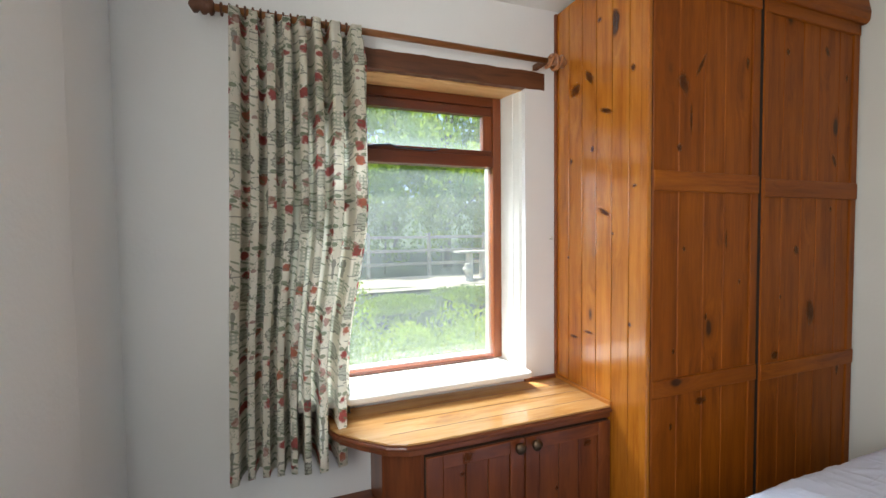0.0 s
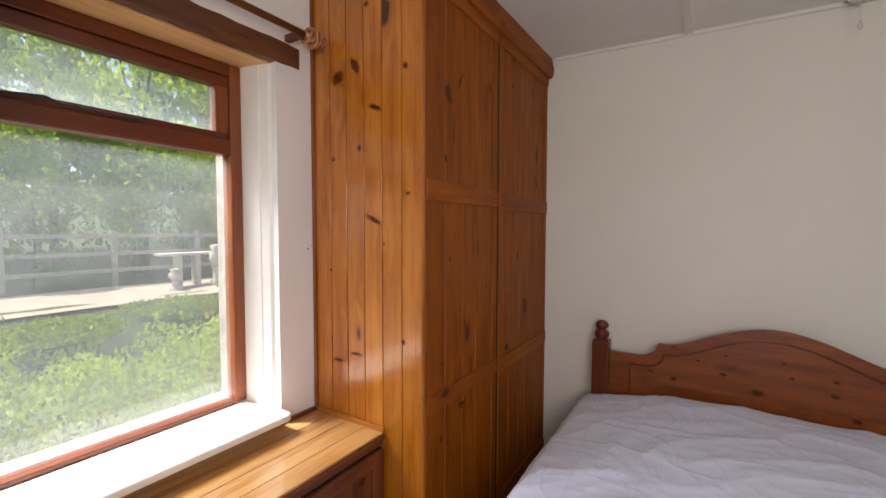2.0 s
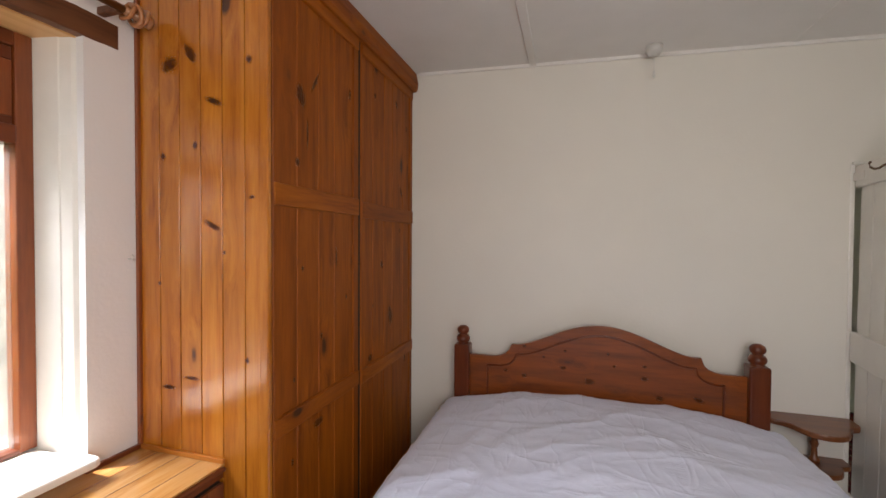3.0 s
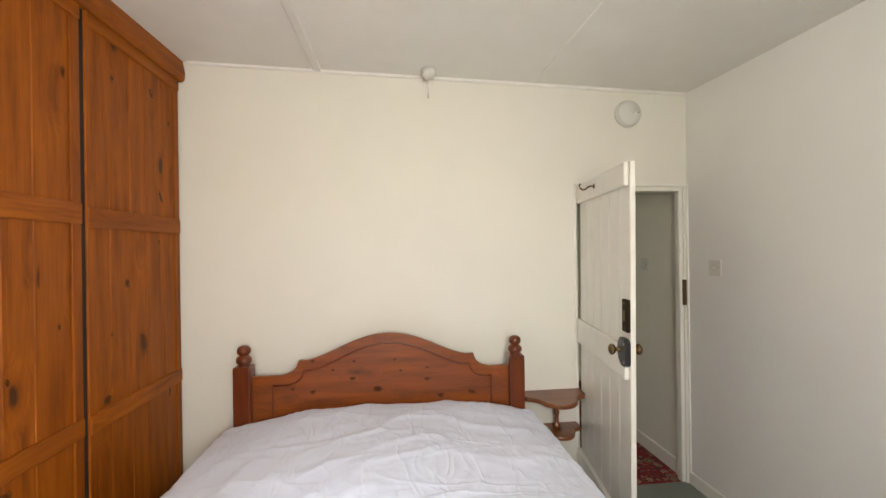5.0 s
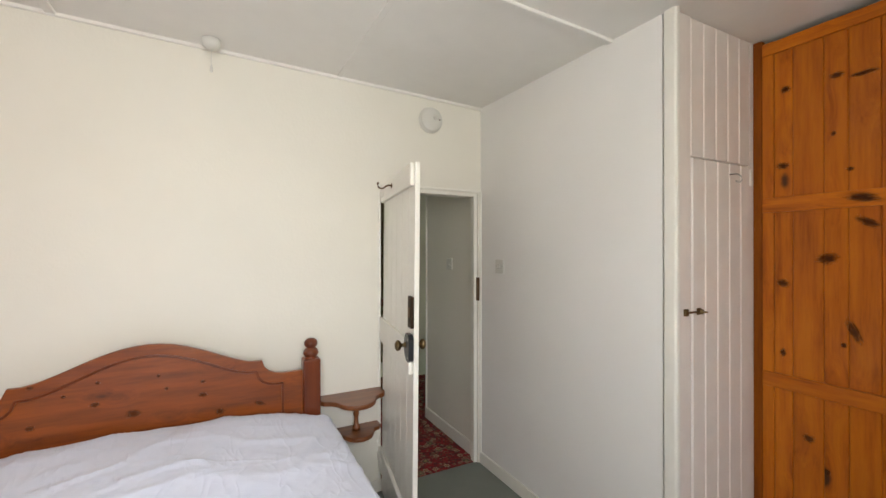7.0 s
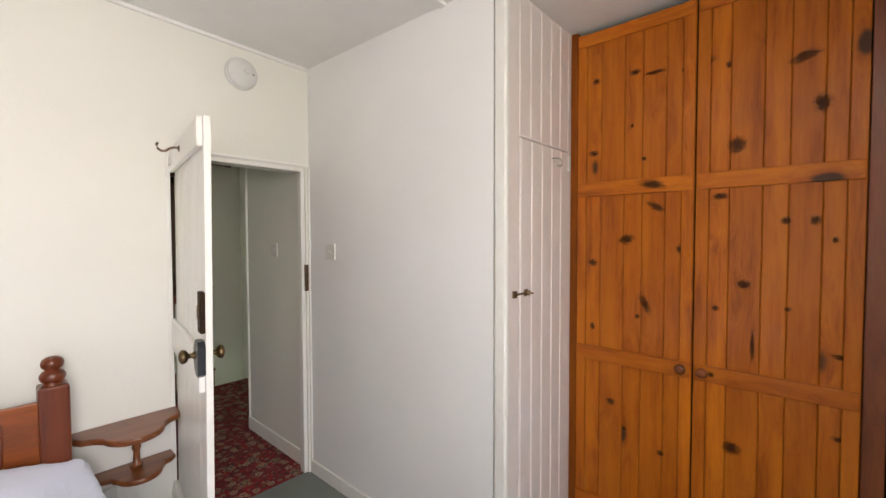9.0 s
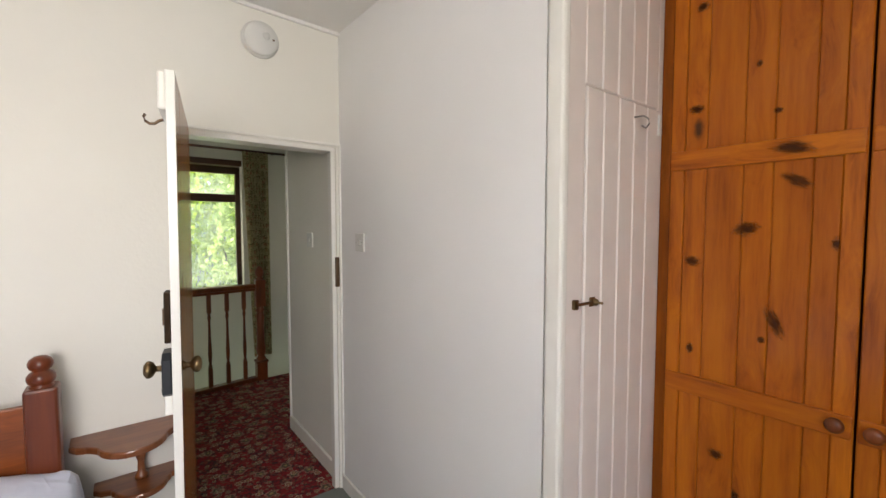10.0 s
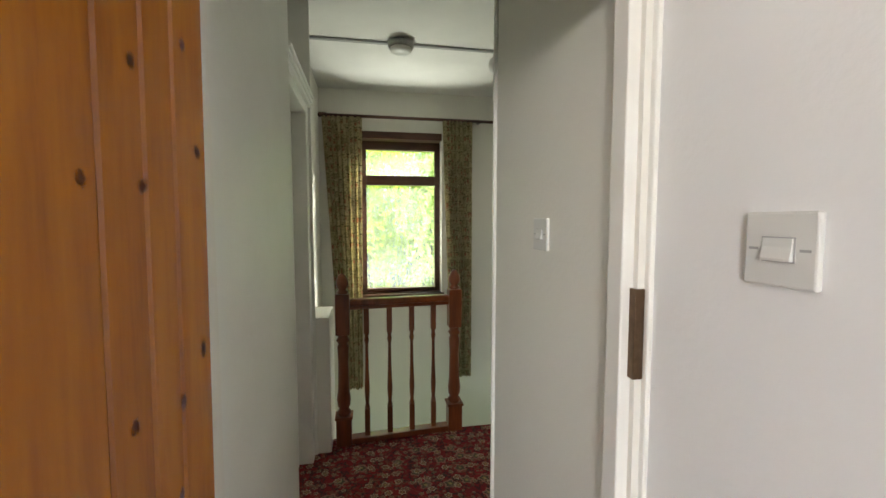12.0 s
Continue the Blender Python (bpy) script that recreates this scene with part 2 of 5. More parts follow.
def fabric_print(name, ground, fruit, leafy, ink, cloth, through=0.24):
    """Cotton printed with small kitchen motifs: fruit with leaves, bowls in outline, checked cloths, spoons; thin enough to glow."""
    n = Nodes(name)
    uv = n.add("TexCoord").outputs["UV"]
    wob = n.math("MULTIPLY", n.math("SUBTRACT", n.noise(uv, 70, 3), 0.5), 0.40)
    mul = n.times
    wash = n.noise(uv, 60, 3)
    col = n.mix(mul(n.noise(uv, 8, 3), 0.25), ground, tuple(v * 0.78 for v in ground))
    x, y, d, rnd = cells(n, uv, 13.0, 1.0)
    d = n.math("ADD", d, wob)
    # bowls and jars in outline
    bowl = band(n, rnd[0], 0.46, 0.66)
    disc = n.math("LESS_THAN", d, 0.37)
    stripes = n.math("LESS_THAN", n.math("FRACT", mul(n.math("ADD", y, mul(wob, 0.5)), 7.0)), 0.28)
    col = n.mix(mul(mul(bowl, disc), 0.45), col, cloth)
    col = n.mix(mul(mul(mul(bowl, disc), stripes), 0.5), col, ink)
    col = n.mix(mul(mul(bowl, band(n, d, 0.37, 0.41)), 0.85), col, ink)
    # checked cloths
    far = n.math("MAXIMUM", n.math("ABSOLUTE", x), n.math("ABSOLUTE", y))
    check = n.math("MAXIMUM", n.math("LESS_THAN", n.math("FRACT", mul(x, 6.0)), 0.45), n.math("LESS_THAN", n.math("FRACT", mul(y, 6.0)), 0.45))
    pick = band(n, rnd[0], 0.66, 0.80)
    col = n.mix(mul(mul(mul(pick, n.math("LESS_THAN", far, 0.34)), check), 0.6), col, cloth)
    # spoons and knives
    pick = n.math("GREATER_THAN", rnd[0], 0.80)
    stem = mul(n.math("LESS_THAN", n.math("ABSOLUTE", n.math("ADD", x, mul(wob, 0.3))), 0.055), n.math("LESS_THAN", n.math("ABSOLUTE", y), 0.46))
    head = n.math("LESS_THAN", n.math("ADD", mul(mul(x, x), 3.0), mul(n.math("SUBTRACT", y, 0.25), n.math("SUBTRACT", y, 0.25))), 0.035)
    col = n.mix(mul(mul(pick, n.math("MAXIMUM", stem, head)), 0.7), col, ink)
    # fruit with two leaves
    pick = n.math("LESS_THAN", rnd[0], 0.46)
    skin = n.mix(n.math("GREATER_THAN", rnd[1], 0.68), fruit[0], fruit[1])
    skin = n.mix(mul(wash, 0.9), skin, tuple(min(1, v * 1.9 + 0.08) for v in fruit[0]))
    lx = n.math("ABSOLUTE", x)
    leaf = n.math("ADD", mul(n.math("SUBTRACT", lx, 0.20), n.math("SUBTRACT", lx, 0.20)), mul(mul(n.math("SUBTRACT", y, 0.28), n.math("SUBTRACT", y, 0.28)), 3.0))
    col = n.mix(mul(mul(pick, n.math("LESS_THAN", n.math("ADD", leaf, mul(wob, 0.15)), 0.030)), 0.8), col, leafy)
    size = n.math("ADD", 0.15, mul(rnd[2], 0.16))
    body = n.math("SUBTRACT", size, d)
    col = n.mix(mul(pick, n.math("MULTIPLY", body, 14.0, clamp=True)), col, skin)
    x, y, d, rnd = cells(n, uv, 17.0, 9.0, 0.8)
    d = n.math("ADD", d, wob)
    vine = n.math("LESS_THAN", n.math("ABSOLUTE", n.math("SUBTRACT", n.noise(uv, 34, 2), 0.5)), 0.012)
    col = n.mix(mul(mul(vine, n.math("GREATER_THAN", rnd[0], 0.55)), 0.55), col, leafy)
    col = n.mix(mul(mul(band(n, rnd[0], 0.0, 0.22), band(n, d, 0.26, 0.31)), 0.7), col, ink)
    col = n.mix(mul(mul(band(n, rnd[0], 0.80, 1.1), n.math("LESS_THAN", d, 0.20)), 0.6), col, (0.42, 0.13, 0.10))
    # sprigs, dots and short strokes between
    x, y, d, rnd = cells(n, uv, 25.0, 5.0, 1.3)
    d = n.math("ADD", d, wob)
    sprig = mul(n.math("LESS_THAN", n.math("ABSOLUTE", n.math("ADD", mul(x, 0.6), y)), 0.11), n.math("LESS_THAN", d, 0.40))
    col = n.mix(mul(mul(n.math("LESS_THAN", rnd[0], 0.42), sprig), 0.75), col, leafy)
    line = mul(n.math("LESS_THAN", n.math("ABSOLUTE", n.math("ADD", y, mul(wob, 0.4))), 0.07), n.math("LESS_THAN", n.math("ABSOLUTE", x), 0.55))
    col = n.mix(mul(mul(band(n, rnd[0], 0.42, 0.66), line), 0.65), col, ink)
    col = n.mix(mul(mul(n.math("GREATER_THAN", rnd[0], 0.93), n.math("LESS_THAN", d, 0.20)), 0.6), col, fruit[0])
    n.bump(n.noise(uv, 500, 2), 0.15, 0.0005)
    front = n.done(col, 0.85)
    glow = n.add("BsdfTranslucent", Color=col)
    mixer = n.add("MixShader", Fac=through)
    n.t.links.new(n.bsdf.outputs[0], mixer.inputs[1])
    n.t.links.new(glow.outputs[0], mixer.inputs[2])
    n.t.links.new(mixer.outputs[0], n.t.nodes["Material Output"].inputs["Surface"])
    return front


m_sheet = fabric_sheet()
m_curtain = fabric_print("kitchen_print_cotton", (0.90, 0.86, 0.76), ((0.30, 0.06, 0.05), (0.42, 0.19, 0.08)), (0.24, 0.29, 0.18), (0.22, 0.22, 0.18), (0.38, 0.42, 0.33), 0.30)
m_curtain_2 = fabric_print("olive_print_cotton", (0.52, 0.45, 0.26), ((0.26, 0.10, 0.05), (0.20, 0.16, 0.05)), (0.12, 0.11, 0.04), (0.10, 0.08, 0.035), (0.24, 0.21, 0.09), 0.15)


def carpet_plain():
    n = Nodes("grey_green_carpet")
    c = n.coords((1, 1, 1), False)
    f = n.noise(c, 350, 3)
    col = n.mix(n.math("ADD", n.math("MULTIPLY", f, 0.6), n.math("MULTIPLY", n.noise(c, 5, 3), 0.4)), (0.14, 0.155, 0.14), (0.25, 0.27, 0.245))
    n.bump(f, 0.8, 0.004)
    return n.done(col, 0.95)


def carpet_pattern():
    n = Nodes("red_floral_carpet")
    c = n.coords((1, 1, 1), False)
    mul = n.times
    wob = mul(n.math("SUBTRACT", n.noise(c, 45, 3), 0.5), 0.4)
    col = n.mix(n.noise(c, 9, 4), (0.10, 0.003, 0.007), (0.34, 0.011, 0.016))
    # dark scrolls and stems
    scroll = n.math("LESS_THAN", n.math("ABSOLUTE", n.math("SUBTRACT", n.noise(c, 14, 2), 0.5)), 0.022)
    col = n.mix(mul(scroll, 0.6), col, (0.18, 0.10, 0.06))
    dark = n.math("LESS_THAN", n.math("ABSOLUTE", n.math("SUBTRACT", n.noise(c, 19, 3), 0.46)), 0.035)
    col = n.mix(mul(dark, 0.75), col, (0.012, 0.010, 0.014))
    for k, (scale, reach, lo, petals, rim, heart) in enumerate((
            (9.0, 0.34, 0.62, 5, (0.34, 0.16, 0.12), (0.06, 0.05, 0.03)), (13.0, 0.28, 0.52, 6, (0.50, 0.40, 0.27), (0.16, 0.02, 0.02)),
            (21.0, 0.28, 0.58, 5, (0.38, 0.28, 0.19), (0.10, 0.02, 0.02)), (30.0, 0.26, 0.62, 5, (0.42, 0.20, 0.16), (0.05, 0.05, 0.03)))):
        x, y, d, rnd = cells(n, c, scale, k + 2.0)
        d = n.math("ADD", d, mul(wob, 0.6))
        lobes = n.math("COSINE", n.math("ADD", mul(n.math("ARCTAN2", y, x), float(petals)), mul(rnd[2], 6.0)))
        edge = mul(n.math("ADD", 0.85, mul(lobes, 0.16)), reach)
        on = n.math("GREATER_THAN", rnd[0], lo)
        inside = mul(n.math("LESS_THAN", d, edge), on)
        col = n.mix(mul(inside, 0.95), col, rim)
        col = n.mix(mul(mul(n.math("LESS_THAN", d, mul(edge, 0.72)), on), 0.9), col, heart)
        col = n.mix(mul(mul(n.math("LESS_THAN", d, mul(edge, 0.30)), on), 0.8), col, (0.36, 0.26, 0.10))
    n.bump(n.noise(c, 400, 2), 0.7, 0.004)
    return n.done(col, 0.95)


m_carpet, m_carpet_red = carpet_plain(), carpet_pattern()


def leaf_mat(name, a, b):
    n = Nodes(name)
    r = n.add("NewGeometry").outputs["Random Per Island"]
    col = n.ramp(r, [(0.0, a), (1.0, b)])
    n.done(col, 0.8, spec=0.2)
    glow = n.add("BsdfTranslucent", Color=n.mix(0.5, col, (0.44, 0.60, 0.03)))
    mixer = n.add("MixShader", Fac=0.55)
    n.t.links.new(n.bsdf.outputs[0], mixer.inputs[1])
    n.t.links.new(glow.outputs[0], mixer.inputs[2])
    n.t.links.new(mixer.outputs[0], n.t.nodes["Material Output"].inputs["Surface"])
    return n.m


# Sunlit and shaded copies of the leaves: the garden's light put into their colours.
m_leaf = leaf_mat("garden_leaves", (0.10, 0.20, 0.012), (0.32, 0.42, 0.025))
m_leaf_lit = leaf_mat("sunlit_leaves", (0.18, 0.28, 0.08), (0.55, 0.62, 0.28))
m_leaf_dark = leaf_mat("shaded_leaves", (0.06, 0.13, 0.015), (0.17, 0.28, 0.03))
m_leaf_pale = leaf_mat("sunlit_pale_leaves", (0.26, 0.42, 0.02), (0.55, 0.64, 0.06))
m_bark = paint("bark", (0.10, 0.07, 0.05), 0.9, 0.3, 0.8, 8, 40)
m_grass = paint("grass", (0.06, 0.10, 0.025), 0.9, 0.3, 0.8, 3, 60)
m_gravel = paint("pale_gravel", (0.42, 0.37, 0.29), 0.9, 0.15, 0.8, 3, 80)
m_stone = paint("pale_garden_stone", (0.66, 0.62, 0.54), 0.85, 0.15, 0.5, 6, 60)
m_fence = paint("weathered_fence", (0.42, 0.38, 0.31), 0.8, 0.2, 0.4, 12, 60)


def glass_mat(name, haze_top, haze_low, blur=0.0):
    n = Nodes(name)
    t = n.t
    haze = n.noise(n.coords((1, 1, 1), False), 3.0, 4)
    clear = n.add("BsdfTransparent", Color=(0.93, 0.96, 0.94, 1))
    gloss = n.add("BsdfGlossy", Roughness=0.02)
    # Pale film: dust on the pane, plus glare from outdoors put into its colour.
    dust_glare = n.add("BsdfTranslucent", Color=(0.8, 0.85, 0.82, 1))
    fr = n.add("Fresnel", IOR=1.5)
    a = n.add("MixShader", Fac=fr.outputs[0])
    if blur:
        soft = n.add("BsdfRefraction", Color=(0.95, 0.97, 0.96, 1), IOR=1.0, Roughness=blur)
        both = n.add("MixShader", Fac=0.75)
        t.links.new(clear.outputs[0], both.inputs[1]), t.links.new(soft.outputs[0], both.inputs[2])
        clear = both
    t.links.new(clear.outputs[0], a.inputs[1]), t.links.new(gloss.outputs[0], a.inputs[2])
    low = n.math("MULTIPLY", n.math("SUBTRACT", 0.36, n.math("ADD", n.add("SeparateXYZ", Vector=n.add("TexCoord").outputs["Generated"]).outputs[2], n.math("MULTIPLY", n.math("SUBTRACT", haze, 0.5), 0.5))), 3.0, clamp=True)
    b = n.add("MixShader", Fac=n.math("ADD", n.math("MULTIPLY", haze, haze_top), n.math("MULTIPLY", low, haze_low)))
    t.links.new(a.outputs[0], b.inputs[1]), t.links.new(dust_glare.outputs[0], b.inputs[2])
    t.links.new(b.outputs[0], t.nodes["Material Output"].inputs["Surface"])
    return n.m


m_glass = glass_mat("hazy_old_glass", 0.11, 0.05, 0.16)
# Haze on the landing panes stands in for the glow of the bleached view.
m_glass_clear = glass_mat("glare_hazed_old_glass", 0.09, 0.03)

# ---- building helpers ----
ORIGIN = {}


def thing(name, at, label, category="", group="", turn=0.0, kind=""):
    """An Empty at a thing's base. Its parts are given in world metres, or from its base if it is turned."""
    ob = new(name)
    ob.empty_display_size = 0.05
    ob.location, ob.rotation_euler = at, (0, 0, radians(turn))
    ORIGIN[ob.name] = Vector((0, 0, 0)) if turn else Vector(at)
    return tagged(ob, label, category, group, kind)


def part(name, bm, mat, parent=None, label="", smooth=False, kind="", category=""):
    off = ORIGIN[parent.name] if parent else Vector((0, 0, 0))
    if off.length:
        bmesh.ops.translate(bm, verts=bm.verts, vec=-off)
    me = bpy.data.meshes.new(name)
    bm.to_mesh(me)
    bm.free()
    for p in me.polygons:
        p.use_smooth = smooth
    me.materials.append(mat)
    ob = new(name, me)
    ob.parent = parent
    ORIGIN[ob.name] = off
    return tagged(ob, label, category, kind=kind)


def box(x0, x1, y0, y1, z0, z1, bev=0.0, bm=None, seg=2):
    out = bm or bmesh.new()
    b = bmesh.new()
    bmesh.ops.create_cube(b, size=1)
    for v in b.verts:
        v.co = Vector(((x0 + x1) / 2 + v.co.x * (x1 - x0), (y0 + y1) / 2 + v.co.y * (y1 - y0), (z0 + z1) / 2 + v.co.z * (z1 - z0)))
    if bev:
        bmesh.ops.bevel(b, geom=b.edges[:], offset=bev, segments=seg, affect="EDGES", profile=0.5)
    me = bpy.data.meshes.new("t")
    b.to_mesh(me), b.free()
    out.from_mesh(me)
    bpy.data.meshes.remove(me)
    return out


def prism(pts, axis, a0, a1, bm=None, bev=0.0):
    """A flat outline pushed along one axis; pts are the other two coordinates in x, y, z order."""
    out = bm or bmesh.new()
    b = bmesh.new()

    def at(p, a):
        v = list(p)
        v.insert(axis, a)
        return v

    lo = [b.verts.new(at(p, a0)) for p in pts]
    hi = [b.verts.new(at(p, a1)) for p in pts]
    b.faces.new(lo), b.faces.new(hi[::-1])
    for i in range(len(pts)):
        j = (i + 1) % len(pts)
        b.faces.new((lo[j], lo[i], hi[i], hi[j]))
    bmesh.ops.recalc_face_normals(b, faces=b.faces)
    if bev:
        caps = [f for f in b.faces if len(f.verts) == len(pts)]
        edges = list({e for f in caps for e in f.edges})
        bmesh.ops.bevel(b, geom=edges, offset=bev, segments=2, affect="EDGES", profile=0.5)
    me = bpy.data.meshes.new("t")
    b.to_mesh(me), b.free()
    out.from_mesh(me)
    bpy.data.meshes.remove(me)
    return out


def lathe(profile, at, axis=2, n=20, bm=None):
    """A turned piece: (radius, height) pairs round an axis through a point."""
    out = bm or bmesh.new()
    rings = []
    for r, h in profile:
        ring = []
        for k in range(n):
            a = 2 * math.pi * k / n
            p = [r * math.cos(a), r * math.sin(a)]
            p.insert(axis, h)
            ring.append(out.verts.new(Vector(p) + Vector(at)))
        rings.append(ring)
    made = []
    for a, b in zip(rings, rings[1:]):
        for k in range(n):
            made.append(out.faces.new((a[k], a[(k + 1) % n], b[(k + 1) % n], b[k])))
    made += [out.faces.new(rings[0][::-1]), out.faces.new(rings[-1])]
    bmesh.ops.recalc_face_normals(out, faces=made)
    return out


def tube(points, r, n=8):
    """A bent round bar."""
    bm = bmesh.new()
    pts = [Vector(p) for p in points]
    rings = []
    for i, p in enumerate(pts):
        d = (pts[min(i + 1, len(pts) - 1)] - pts[max(i - 1, 0)]).normalized()
        q = d.to_track_quat("Z", "Y")
        rings.append([bm.verts.new(p + q @ Vector((r * math.cos(2 * math.pi * k / n), r * math.sin(2 * math.pi * k / n), 0))) for k in range(n)])
    for a, b in zip(rings, rings[1:]):
        for k in range(n):
            bm.faces.new((a[k], a[(k + 1) % n], b[(k + 1) % n], b[k]))
    bm.faces.new(rings[0][::-1]), bm.faces.new(rings[-1])
    bmesh.ops.recalc_face_normals(bm, faces=bm.faces)
    return bm


def structure(name, bm, mat, label="", smooth=False):
    return part(name, bm, mat, None, label, smooth, "structure")


# ---- knots in the pine ----
def knot_disc():
    bm = bmesh.new()
    bmesh.ops.create_circle(bm, cap_ends=True, segments=20, radius=1.0)
    me = bpy.data.meshes.new("knot")
    bm.to_mesh(me), bm.free()
    n = Nodes("pine_knot")
    c = n.add("TexCoord").outputs["Object"]
    wob = n.math("MULTIPLY", n.math("SUBTRACT", n.noise(n.coords((1, 1, 1)), 2.6, 5, 0.7), 0.5), 1.5)
    r = n.t.nodes.new("ShaderNodeVectorMath")
    r.operation = "LENGTH"
    n.put(r.inputs[0], c)
    d = n.math("ADD", r.outputs["Value"], wob)
    col = n.ramp(d, [(0.10, (0.050, 0.014, 0.003)), (0.40, (0.11, 0.026, 0.003)), (0.8, (0.19, 0.046, 0.004))])
    n.done(col, 0.5, spec=0.2)
    clear = n.add("BsdfTransparent")
    edge = n.math("ADD", n.math("MULTIPLY", n.math("SUBTRACT", d, 0.30), 1.5), 0.08, clamp=True)
    mixer = n.add("MixShader", Fac=edge)
    n.t.links.new(n.bsdf.outputs[0], mixer.inputs[1])
    n.t.links.new(clear.outputs[0], mixer.inputs[2])
    n.t.links.new(mixer.outputs[0], n.t.nodes["Material Output"].inputs["Surface"])
    me.materials.append(n.m)
    return me


KNOT = knot_disc()


def knots(owner, axis, plane, out, rows):
    """Dark knots on boards: place along the board face, half width and half height in millimetres, lean in degrees."""
    for u, v, a, b, lean in rows:
        ob = new("knot", KNOT)
        ob.parent = owner
        at = (plane, u, v) if axis == "x" else (u, plane, v)
        ob.location = Vector(at) - ORIGIN[owner.name]
        spin = {("x", -1): (90, 0, -90), ("y", -1): (90, 0, 0), ("y", 1): (90, 0, 180)}[(axis, out)]
        ob.rotation_euler = [radians(v_) for v_ in spin]
        ob.rotation_mode = "QUATERNION"
        ob.rotation_quaternion = Euler([radians(v_) for v_ in spin]).to_quaternion() @ Euler((0, 0, radians(-lean))).to_quaternion()
        ob.scale = (min(a, 55) * 0.0012, b * 0.0012, 1)


# ---- the room's shell ----
XW, XH, YR, YN, YA, XA = -0.56, 2.50, -1.80, 1.648, -2.43, 1.19
DOOR_T, DOOR_L, DOOR_R = 1.80, -1.094, -1.778
WX0, WX1, WZ0, WZ1 = 0.0, 1.03, 0.76, 2.085
TOP = 2.75

bm = box(XW - 0.2, WX0, YN, YN + 0.36, -0.3, TOP)
box(WX1, XH + 0.12, YN, YN + 0.36, -0.3, TOP, bm=bm)
box(WX0, WX1, YN, YN + 0.36, -0.3, WZ0, bm=bm)
box(WX0, WX1, YN, YN + 0.36, WZ1, TOP, bm=bm)
structure("wall_north", bm, m_wall_w, "thick white plastered window wall")
bm = bmesh.new()
pts = [(WX1 + 0.001, YN + 0.03), (WX1 + 0.001, YN + 0.21), (0.99, YN + 0.21), (0.99, YN + 0.162), (1.005, YN + 0.085), (1.0065, YN + 0.078), (1.010, YN + 0.075), (1.02, YN + 0.04)]
prism(pts, 2, WZ0, WZ1, bm)
structure("window_reveal", bm, m_white, "white painted splayed window reveal")
# Outer reveal gets a darker colour to dim its sunlit face.
structure("window_reveal_outer", box(0.99, WX1 + 0.001, YN + 0.2105, YN + 0.35, WZ0, WZ1), m_fence, "outer window reveal, toned darker against its sunlit brightness")

bm = box(XH, XH + 0.1, DOOR_L, YN, -0.3, TOP)
box(XH, XH + 0.1, -2.6, DOOR_R, -0.3, TOP, bm=bm)
box(XH, XH + 0.1, DOOR_R, DOOR_L, DOOR_T, TOP, bm=bm)
structure("wall_east", bm, m_wall, "cream painted wall behind the bed")
bm = box(XA, XH, YR - 0.1, YR, -0.3, TOP)
structure("wall_south", bm, m_wall_w, "white painted wall beside the door")
bm = box(XW - 0.2, XA + 0.1, YA - 0.7, YA - 0.6, -0.3, TOP)
box(XA, XA + 0.06, YA - 0.6, YR - 0.1, -0.3, TOP, bm=bm)
structure("wall_alcove", bm, m_wall_w, "white wall behind the built-in wardrobe")
# West wall left open, out of view, for the added fill lamp.
bm = box(XW - 0.2, XW, YA - 0.6, -0.9, -0.3, TOP)
box(XW - 0.2, XW, 0.3, YN, -0.3, TOP, bm=bm)
box(XW - 0.2, XW, -0.9, 0.3, -0.3, 0.85, bm=bm)
box(XW - 0.2, XW, -0.9, 0.3, 2.05, TOP, bm=bm)
structure("wall_west", bm, m_wall_w, "white painted west wall")
bm = prism([(XW, 1.33), (XW + 0.012, 1.30), (XW + 0.03, 1.25), (XW + 0.035, 1.15), (XW + 0.035, 0.36), (XW, 0.36)], 2, 0, 2.36)
structure("wall_breast", bm, m_wall_w, "shallow rounded swelling of the west wall")


def ceil_z(x, y):
    return 2.374 + 0.031 * (y + 1.8) + 0.0175 * (x - 2.5)


bm = bmesh.new()
low = [bm.verts.new((x, y, ceil_z(x, y))) for x, y in ((XW, YR), (XH + 0.1, YR), (XH + 0.1, YN), (XW, YN))]
high = [bm.verts.new((v.co.x, v.co.y, v.co.z + 0.08)) for v in low]
bm.faces.new(low[::-1]), bm.faces.new(high)
for i in range(4):
    bm.faces.new((low[i], low[(i + 1) % 4], high[(i + 1) % 4], high[i]))
box(XW, XA, YA - 0.6, YR, 2.372, 2.46, bm=bm)
structure("ceiling", bm, m_ceil, "white painted board ceiling")


def slab(name, x0, x1, y0, y1, thick, mat, label):
    """A batten under the ceiling that follows its fall."""
    bm = bmesh.new()
    c = [(x0, y0), (x1, y0), (x1, y1), (x0, y1)]
    a = [bm.verts.new((x, y, ceil_z(x, y) - thick)) for x, y in c]
    b = [bm.verts.new((x, y, ceil_z(x, y) + 0.01)) for x, y in c]
    bm.faces.new(a[::-1]), bm.faces.new(b)
    for i in range(4):
        bm.faces.new((a[i], a[(i + 1) % 4], b[(i + 1) % 4], b[i]))
    bmesh.ops.bevel(bm, geom=[e for e in bm.edges], offset=0.003, segments=1, affect="EDGES")
    return structure(name, bm, mat, label)


slab("ceiling_batten", -0.5, XH - 0.001, 0.36, 0.40, 0.012, m_ceil, "narrow white ceiling batten")
slab("ceiling_batten", -0.5, XH - 0.001, -0.865, -0.835, 0.003, m_ceil, "flush painted ceiling joint strip")
slab("ceiling_batten", 1.42, 1.455, YR + 0.001, 1.0, 0.012, m_ceil, "narrow white ceiling batten")
